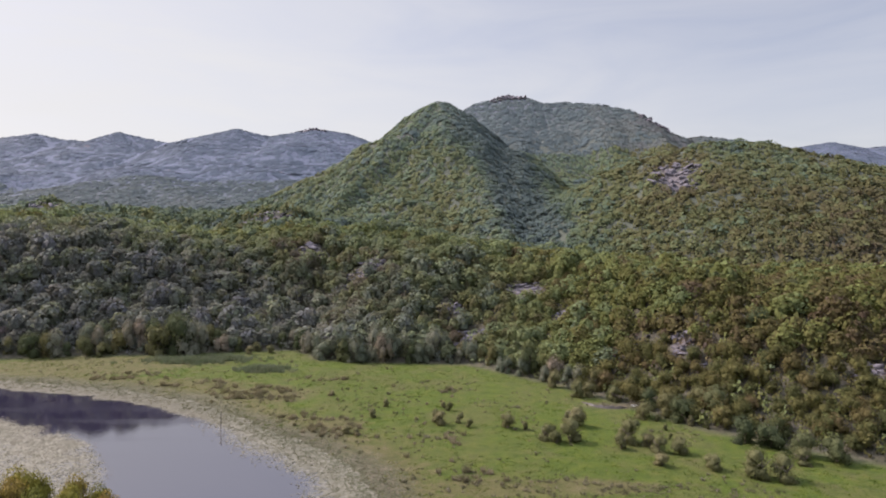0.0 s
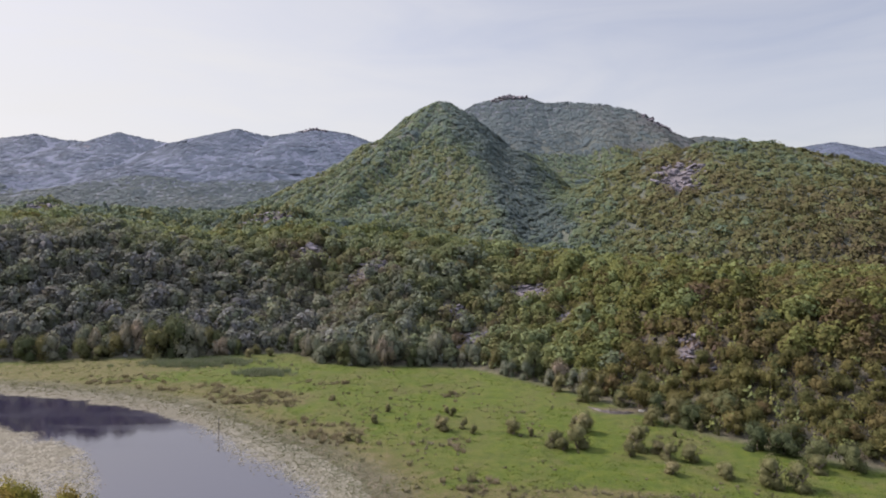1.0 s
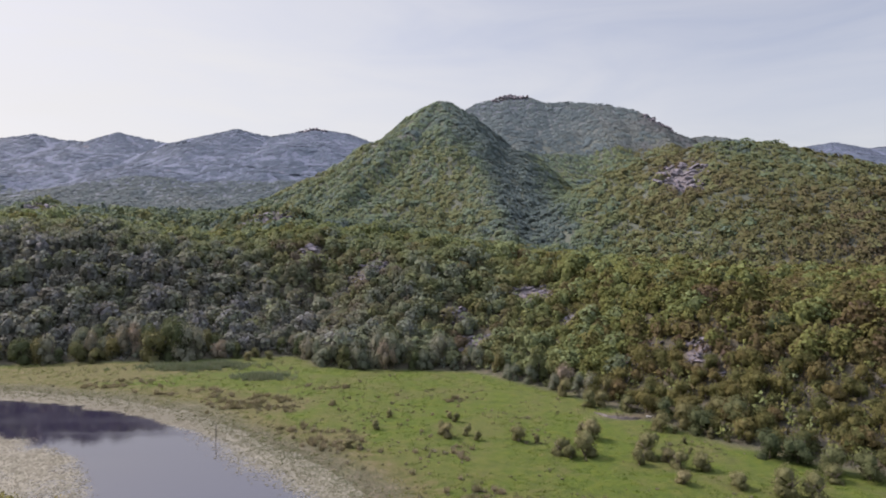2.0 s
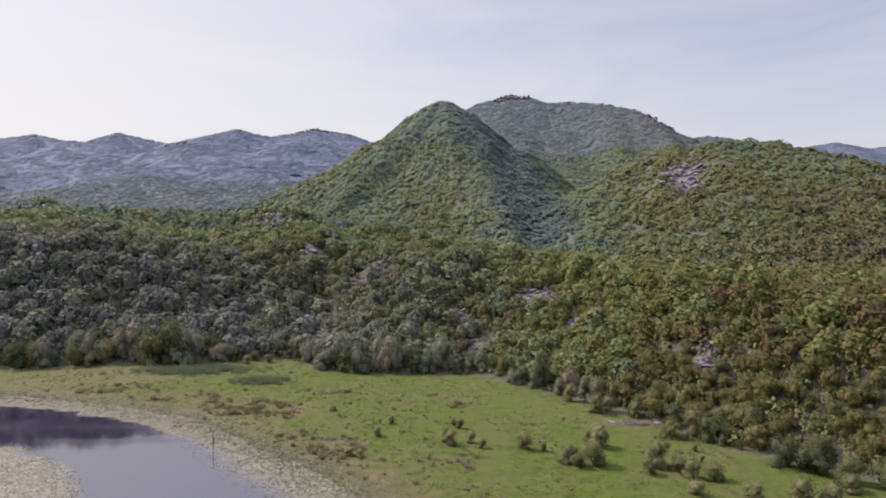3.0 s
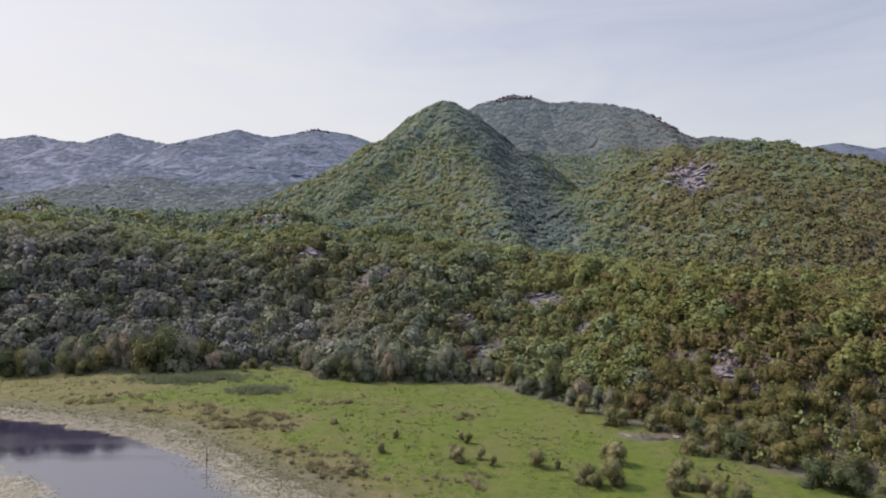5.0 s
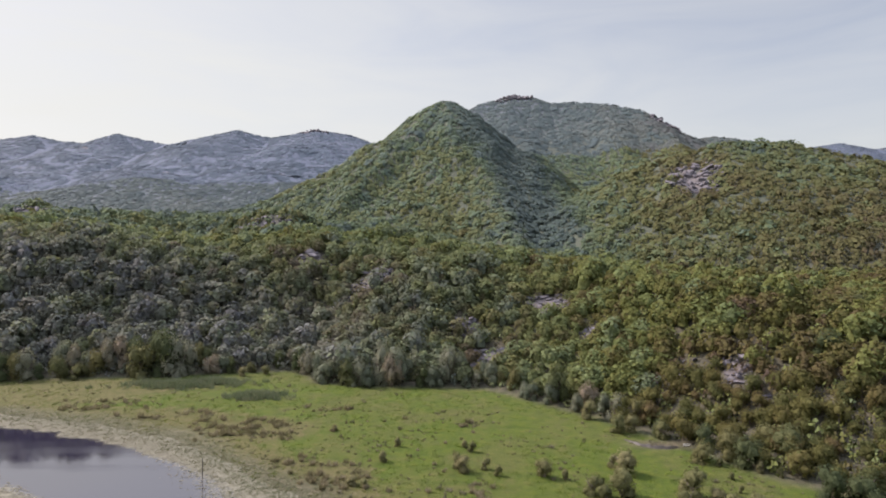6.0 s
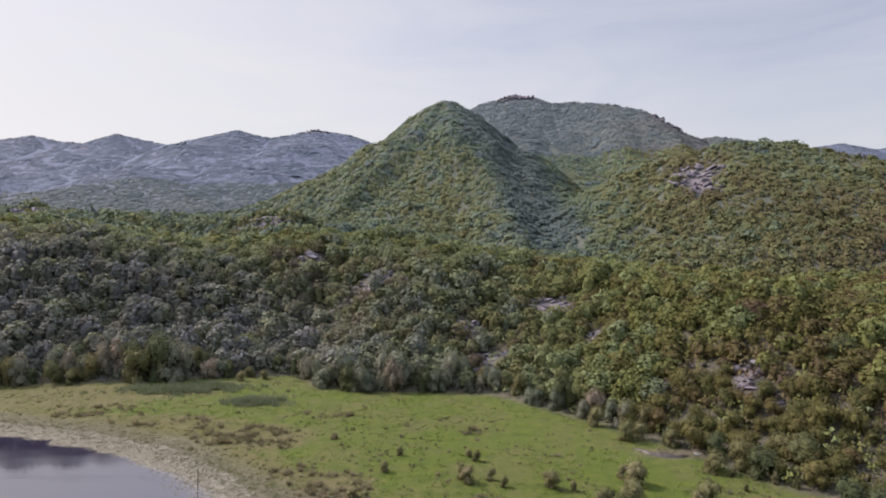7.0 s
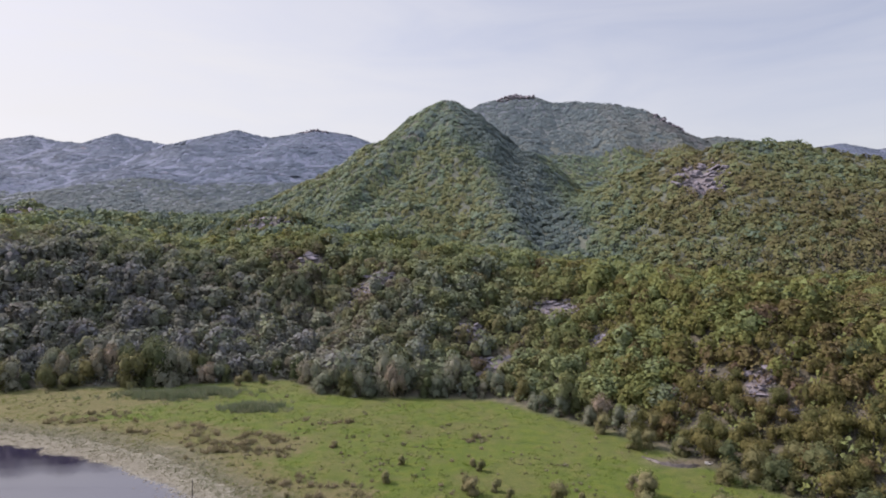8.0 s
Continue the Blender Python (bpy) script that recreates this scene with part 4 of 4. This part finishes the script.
SHRUBS_EAST = ((30.5, 153.0, 2.4, 2.6), (32.0, 149.7, 4.8, 4.4), (23.2, 139.2, 3.6, 3.4), (28.6, 138.6, 5.2, 4.8), (25.0, 137.2, 2.8, 2.8), (41.3, 137.6, 4.9, 5.2),
               (38.2, 134.0, 3.0, 3.3), (44.7, 135.7, 3.4, 3.2), (40.4, 139.6, 3.0, 3.0), (43.6, 124.6, 3.2, 2.6), (45.8, 132.7, 3.3, 3.2), (49.8, 131.6, 4.0, 3.6),
               (53.3, 122.9, 3.8, 2.9), (52.4, 147.2, 1.2, 1.5), (51.2, 140.7, 1.1, 1.5), (59.9, 118.9, 4.8, 4.9), (64.3, 117.7, 4.8, 4.6), (72.7, 126.2, 3.8, 2.9))
SHRUBS_EDGE = ((66.9, 138.5, 5.4, 5.4), (71.4, 136.0, 6.0, 6.0), (59.7, 150.7, 1.9, 2.8), (62.5, 148.2, 1.4, 2.4), (50.2, 156.9, 4.8, 4.6), (56.3, 157.8, 5.0, 6.0),
               (58.9, 153.9, 6.2, 6.0), (64.5, 158.3, 4.8, 4.8), (67.5, 153.4, 7.0, 6.2), (53.0, 154.3, 1.7, 2.0), (37.6, 175.0, 4.3, 5.0), (41.0, 176.5, 4.0, 4.6),
               (33.0, 186.5, 4.2, 5.4), (75.0, 130.5, 5.2, 5.6), (80.5, 127.5, 5.5, 6.2), (54.0, 164.0, 4.6, 5.0), (47.0, 171.5, 4.2, 4.4))
for x, y, w, h in SHRUBS_WEST + SHRUBS_EAST:
    plant(shrub, x, y, 1.3 * w, 1.3 * h, rng)
for x, y, w, h in SHRUBS_EDGE:
    plant(edge_oak if w > 4.5 else shrub, x, y, 1.2 * w, 1.2 * h, rng, "dense dark green shrub against the wood" if w > 4.5 else "grey-green willow shrub against the wood")
for x, y, w, h in ((-55.5, 100.5, 5.0, 7.2), (-59.5, 101.5, 5.2, 8.0), (-64.5, 99.5, 5.6, 8.2), (-69.5, 101.5, 5.8, 8.6), (-74.5, 98.0, 6.2, 8.6), (-80.0, 101.0, 6.0, 8.6),
                   (-71.0, 94.0, 6.4, 8.0), (-84.0, 105.0, 5.4, 9.6), (-88.5, 101.5, 6.4, 10.4), (-93.0, 97.0, 6.8, 10.0), (-62.0, 94.0, 5.8, 7.2),
                   (-67.0, 96.5, 5.6, 7.8), (-77.0, 95.0, 6.0, 8.4), (-57.5, 97.0, 5.2, 7.0), (-83.0, 97.5, 6.0, 8.8), (-53.0, 98.5, 4.2, 6.4)):
    plant(bankside, x, y, w, h, rng)


# ---- limestone ----
def rock_mesh(rng):
    """An angular block: the hull of a few jittered corners, with a flat bedding plane on top."""
    bm = bmesh.new()
    for _ in range(20):
        p = rng.normal(size=3)
        p /= np.linalg.norm(p)
        p = p * rng.uniform(0.75, 1.1) * [1.15, 0.9, 0.8]
        p[2] = min(p[2], 0.55 + 0.12 * p[0])
        bm.verts.new(p)
    hull = bmesh.ops.convex_hull(bm, input=bm.verts[:])
    bmesh.ops.delete(bm, geom=[v for v in hull["geom_interior"] if isinstance(v, bmesh.types.BMVert)], context="VERTS")
    return bm_mesh("rock", bm, limestone)


rock_meshes = [rock_mesh(rng) for _ in range(7)]
for ox, oy, rx, ry, count in OUTCROPS:
    base = new("rock_outcrop")
    base.location = (ox, oy, float(ground(ox, oy)))
    tagged(base, "pale grey weathered limestone outcrop among the trees", "rocks", "limestone outcrops")
    far = 1.0 + max(0.0, (oy - 250) / 400)
    for i in range(int(count * 4.4)):
        a, r = rng.uniform(0, 6.28), math.sqrt(rng.uniform(0, 1))
        dx, dy = rx * r * math.cos(a), ry * (r * 1.25 * math.sin(a) - 0.45)
        size = (0.42 + 1.05 * rng.random() ** 2.0 * (0.7 if rx < 4 else 1.0)) * min(far, 2.2) ** 1.5
        stone = part("rock", rock_meshes[int(rng.integers(7))], base)
        stone.location = (dx, dy, float(ground(ox + dx, oy + dy)) - base.location.z + 0.30 * size)
        stone.rotation_euler = (rng.uniform(-0.2, 0.7), rng.uniform(-0.4, 0.4), rng.uniform(0, 6.28))
        stone.scale = (size * rng.uniform(0.9, 1.9), size * rng.uniform(0.7, 1.2), size * (rng.uniform(0.8, 1.7) if 400 < oy < 700 else rng.uniform(0.5, 1.1)))


# ---- marsh plants ----
def blades(rng, count, tall, spread, thick, lean=0.35):
    """Narrow upright blades (n, 3, 3) in a tuft about its foot."""
    a, r = rng.uniform(0, 6.28, count), spread * np.sqrt(rng.uniform(0, 1, count))
    foot = np.stack([r * np.cos(a), r * np.sin(a), np.full(count, -0.03)], 1)
    h = tall * rng.uniform(0.5, 1.15, count)
    tip = foot + np.stack([np.cos(a) * lean * h, np.sin(a) * lean * h, h], 1) + rng.normal(scale=0.10 * tall, size=(count, 3)) * [1, 1, 0.3]
    b = rng.uniform(0, 6.28, count)
    side = np.stack([np.cos(b), np.sin(b), 0 * b], 1) * (thick * rng.uniform(0.6, 1.4, count))[:, None]
    return np.stack([foot - side, foot + side, tip], 1)


def tufts(name, label, category, mat, px, py, scale, rng, make, tones=None):
    templates = [make() for _ in range(8)]
    pz = ground(px, py)
    tones = rng.uniform(0, 1, len(px)) if tones is None else tones
    v, f, t, _ = planted(templates, px, py, np.maximum(pz, 0.0), scale, scale, tones, rng)
    tagged(new(name, mesh_of(name, v, f, mat, t)), label, category, kind="stuff")


def inside(count, spots, rng, soft=False):
    """Points spread over ellipses (x, y, rx, ry) of the plan, thicker towards their middles."""
    area = np.array([rx * ry for _, _, rx, ry in spots])
    pick = rng.choice(len(spots), count, p=area / area.sum())
    a, r = rng.uniform(0, 6.28, count), np.abs(rng.normal(scale=0.62, size=count)) if soft else 1.25 * np.sqrt(rng.uniform(0, 1, count)) * rng.uniform(0.6, 1.0, count)
    sp = np.array(spots)[pick]
    return sp[:, 0] + sp[:, 2] * r * np.cos(a), sp[:, 1] + sp[:, 3] * r * np.sin(a)


CLUMPS = ((-82, 182, 9, 3.5), (-68, 184, 8, 5), (-50, 172, 11, 10), (-56, 178, 9, 7), (-35.5, 153, 5, 5), (-26, 147.5, 7.5, 6.5), (-37, 193, 10, 3.5), (1.5, 181, 7, 3),
          (2.5, 139, 2.2, 7), (6.5, 117, 6, 4), (-97, 194, 14, 6))
TUFTS = ((-31.0, 173.7), (-28.8, 180.2), (-14.5, 184.7), (-19.5, 182.2), (-20.0, 155.0), (-4.4, 149.3), (-5.9, 135.6), (-7.2, 139.4), (-0.6, 119.4), (1.9, 125.5),
         (-10.1, 161.3), (-6.4, 153.1), (-28.4, 169.8), (-4.1, 166.1), (-10.7, 175.1), (-23.3, 152.4), (-21.3, 142.2), (-19.1, 140.9), (-7.2, 127.9), (-14.5, 139.8),
         (-39.1, 190.2), (-32.5, 192.3), (-40.4, 179.7), (-40.2, 154.2), (-0.4, 169.1), (0.4, 164.5), (2.6, 174.2), (-2.1, 159.1), (-95.8, 201.5), (-97.5, 200.1),
         (-78.0, 203.8), (-89.4, 198.8), (-98.3, 190.2), (-138.9, 199.3))
tx, ty = inside(800, CLUMPS, rng)
ok = (rough(tx, ty, 3.0, 52, 2) > -0.02) & (rng.random(len(tx)) < 0.6)
tx, ty = tx[ok], ty[ok]
tx, ty = np.append(tx, [p[0] for p in TUFTS]), np.append(ty, [p[1] for p in TUFTS])
tussock_meshes = []
for i in range(6):
    tri = np.concatenate([blades(rng, 60, 1.25, 0.5, 0.055, 0.30), blades(rng, 24, 0.6, 0.7, 0.08, 0.9), crown(rng, 44, 0.10, 2, 0.6)[..., :3] * [0.5, 0.5, 0.7]])
    v = tri.reshape(-1, 3)
    tussock_meshes.append(mesh_of("tussock", v, np.arange(len(v)).reshape(-1, 3), leaf_tussock))
for x, y in zip(tx, ty):
    if from_shore(x, y) < 2 or beyond_edge(x, y) > -3:
        continue
    ob = new("sedge_tussock", tussock_meshes[int(rng.integers(6))])
    k = rng.uniform(0.4, 1.05)
    ob.location, ob.rotation_euler, ob.scale = (x, y, float(ground(x, y))), (0, 0, rng.uniform(0, 6.28)), (k, k, k * rng.uniform(0.8, 1.3))
    tagged(ob, "dry brown sedge tussock in the marshy meadow", "grass tussock", "sedge tussocks")

tx, ty = inside(1900, CLUMPS + ((24, 113, 17, 5), (47, 112, 13, 4)), rng)
ok = (rough(tx, ty, 3.0, 52, 2) > -0.1) & (from_shore(tx, ty) > 1) & (beyond_edge(tx, ty) < -3) 
tufts("dry_sedge", "dry brown sedge and marsh weeds", "marsh plants", leaf_sedge, tx[ok], ty[ok], rng.uniform(0.3, 0.9, ok.sum()), rng,
      lambda: np.concatenate([blades(rng, 14, 0.75, 0.5, 0.07, 0.5), crown(rng, 8, 0.12, 0, 0.4)[..., :3] * [0.5, 0.5, 0.5]]))

tx, ty = inside(900, ((-88, 216, 13, 4.0), (-76, 221, 10, 3.4), (-59, 204, 8.5, 3.6)), rng, True)
tufts("reed_bed", "grey-green reed bed beside the wood", "reeds", leaf_reed, tx, ty, rng.uniform(0.8, 1.3, len(tx)), rng, lambda: blades(rng, 22, 1.5, 0.8, 0.075, 0.35))

tx, ty = rng.uniform(-160, 90, 16000), rng.uniform(95, 236, 16000)
ok = (from_shore(tx, ty) > 1) & (beyond_edge(tx, ty) < -0.5) & (rough(tx, ty, 9, 71) > -0.15)
tx, ty = tx[ok], ty[ok]
gt = np.clip(0.35 + 0.3 * rough(tx, ty, 18, 72) + 0.5 * sedge_zone(tx, ty) + rng.normal(scale=0.15, size=len(tx)), 0, 1)
tufts("meadow_grass", "uneven green meadow grass", "grass", leaf_grass, tx, ty, rng.uniform(0.5, 1.4, len(tx)), rng, lambda: blades(rng, 8, 0.18, 0.5, 0.12, 1.3), gt)

tx, ty = rng.uniform(-150, 75, 5000), rng.uniform(108, 232, 5000)
ok = (from_shore(tx, ty) > 6) & (beyond_edge(tx, ty) < -2) & (rough(tx, ty, 9, 93) > 0.05) & (rng.random(5000) < 0.6)
tufts("meadow_weeds", "scattered dark green and brown weeds in the meadow", "weeds", leaf_sedge, tx[ok], ty[ok], rng.uniform(0.25, 0.75, ok.sum()) * np.where(rng.random(ok.sum()) < 0.12, 1.8, 1.0), rng,
      lambda: np.concatenate([blades(rng, 12, 0.8, 0.5, 0.08, 0.5), crown(rng, 10, 0.14, 1, 0.5)[..., :3] * [0.6, 0.6, 0.7]]))

# Emergent weeds that blur the water line.
tx, ty = rng.uniform(-170, 8, 60000), rng.uniform(90, 200, 60000)
off = from_shore(tx, ty)
ok = (np.abs(off + 1.0) < 6 * rng.random(60000) + 1.0) & (rng.random(60000) < 0.5)
tufts("marsh_weeds", "olive and straw marsh weeds at the water line", "marsh plants", leaf_sedge, tx[ok], ty[ok], rng.uniform(0.4, 0.9, ok.sum()), rng,
      lambda: blades(rng, 7, 0.40, 0.45, 0.09, 0.9), np.clip(0.25 + 0.3 * rough(tx[ok], ty[ok], 12, 75) + rng.normal(scale=0.2, size=ok.sum()), 0, 1))


# ---- lily pads ----
lx, ly = rng.uniform(-170, 6, 150000), rng.uniform(60, 196, 150000)
ok = (rng.random(len(lx)) < pad_cover(lx, ly)) & (ly > 92 - 0.2 * (lx + 60)) & (ground(lx, ly) < 0.30)
lx, ly = lx[ok], ly[ok]
corner = np.arange(5) * math.pi / 2.5
disc = np.stack([np.cos(corner), np.sin(corner)], 1)
radius = rng.uniform(0.08, 0.24, len(lx))
spin = rng.uniform(0, 6.28, len(lx))
ca, sa = np.cos(spin)[:, None], np.sin(spin)[:, None]
vx = (disc[:, 0] * ca - disc[:, 1] * sa) * radius[:, None] + lx[:, None]
vy = (disc[:, 0] * sa + disc[:, 1] * ca) * radius[:, None] * 0.85 + ly[:, None]
tilt = rng.normal(scale=0.05, size=(len(lx), 2))
vz = 0.035 + np.maximum(ground(lx, ly), 0.0)[:, None] + rng.uniform(0, 0.03, len(lx))[:, None] + tilt[:, :1] * (vx - lx[:, None]) + tilt[:, 1:] * (vy - ly[:, None])
pv = np.stack([vx, vy, np.maximum(vz, 0.012)], -1).reshape(-1, 3)
pt = np.clip(0.62 - 0.30 * np.clip((lx + 60) / 25, 0, 1) - 0.5 * np.clip(1 + from_shore(lx, ly) / 5, 0, 1) + 0.30 * rough(lx, ly, 10, 85) + rng.normal(scale=0.2, size=len(lx)), 0, 1)
tagged(new("lily_pads", mesh_of("lily_pads", pv, np.arange(len(pv)).reshape(-1, 5), leaf_pad, pt)), "pale floating water-lily pads", "water lilies", kind="stuff")


# ---- small things ----
def post():
    bm = bmesh.new()
    rings = []
    for z, r in ((-2.0, 0.095), (1.2, 0.092), (2.4, 0.086), (3.9, 0.078), (4.0, 0.04)):
        rings.append([bm.verts.new((r * math.cos(i * math.pi / 4) + 0.012 * z, r * math.sin(i * math.pi / 4), z)) for i in range(8)])
    for lo, hi in zip(rings, rings[1:]):
        for i in range(8):
            bm.faces.new((lo[i], lo[(i + 1) % 8], hi[(i + 1) % 8], hi[i]))
    bm.faces.new(rings[-1])
    ob = new("mooring_post", bm_mesh("mooring_post", bm, dark_wood, True))
    ob.location = (-51.4, 145.4, 0)
    tagged(ob, "tall thin dark wooden post standing in the lake", "post")


def boat():
    """A small open boat: hull of ribs lofted from stern to bow, with a thwart."""
    ob = new("rowing_boat")
    tagged(ob, "small white rowing boat drawn up on the muddy bank", "boat")
    bm = bmesh.new()
    rows = []
    for k in range(9):
        t = k / 8
        w = 0.55 * math.sin(math.pi * (0.22 + 0.78 * (1 - t)) ** 0.9) if t < 1 else 0.02
        sheer = 0.45 + 0.16 * t * t
        rows.append([bm.verts.new((-1.2 + 2.4 * t, w * math.sin(a), sheer - (sheer - 0.03 * k * t) * math.cos(a) ** 0.8)) for a in np.linspace(-math.pi / 2, math.pi / 2, 9)])
    for p, q in zip(rows, rows[1:]):
        for i in range(8):
            bm.faces.new((p[i], p[i + 1], q[i + 1], q[i]))
    bm.faces.new(rows[0])
    bmesh.ops.solidify(bm, geom=bm.faces[:], thickness=0.04)
    part("hull", bm_mesh("hull", bm, boat_paint), ob)
    bm = bmesh.new()
    bmesh.ops.create_cube(bm, size=1.0, matrix=Matrix.LocRotScale((0.45, 0, 0.36), None, (0.20, 0.72, 0.04)))
    part("bow_board", bm_mesh("bow_board", bm, weathered), ob, "plain wooden bow board")
    bm = bmesh.new()
    bmesh.ops.create_cube(bm, size=1.0, matrix=Matrix.LocRotScale((-0.2, 0, 0.34), None, (0.22, 0.95, 0.04)))
    part("thwart", bm_mesh("thwart", bm, weathered), ob, "plain wooden seat board")
    ob.location, ob.rotation_euler = (50.9, 166.2, float(ground(50.9, 166.2)) + 0.02), (0, 0, radians(200))


def mud_bank():
    """Stands in for a dark ditch: a low ragged bank of dark mud, added above the ground."""
    line = [(37.5, 170.5), (40.3, 166.4), (43.3, 164.9), (46.4, 164.7), (48.8, 165.4)]
    rng_ = np.random.default_rng(5)
    bm, rows = bmesh.new(), []
    for k in range(33):
        u = k / 32 * (len(line) - 1)
        i = min(int(u), len(line) - 2)
        x = line[i][0] + (line[i + 1][0] - line[i][0]) * (u - i)
        y = line[i][1] + (line[i + 1][1] - line[i][1]) * (u - i) + rng_.normal(scale=0.12)
        tall = 0.62 * math.sin(math.pi * k / 32) ** 0.5 * rng_.uniform(0.7, 1.2)
        rows.append([bm.verts.new((x, y + dy, float(ground(x, y + dy)) + dz * tall - 0.06)) for dy, dz in ((-0.75, 0.0), (-0.45, 0.25), (-0.2, 0.85), (0.05, 1.0), (0.5, 0.9), (1.1, 0.4), (1.7, 0.0))])
    for p, q in zip(rows, rows[1:]):
        for i in range(6):
            bm.faces.new((p[i], q[i], q[i + 1], p[i + 1]))
    tagged(new("mud_bank", bm_mesh("mud_bank", bm, dark_mud, True)), "raised bank of dark mud in place of a meadow ditch", "mud bank")


dark_mud = plain("dark_mud", (0.034, 0.026, 0.017), 0.6, 0.5, 1.5)
boat_paint = plain("white_boat_paint", (0.75, 0.75, 0.73), 0.5, 0.12)
post()
boat()
mud_bank()
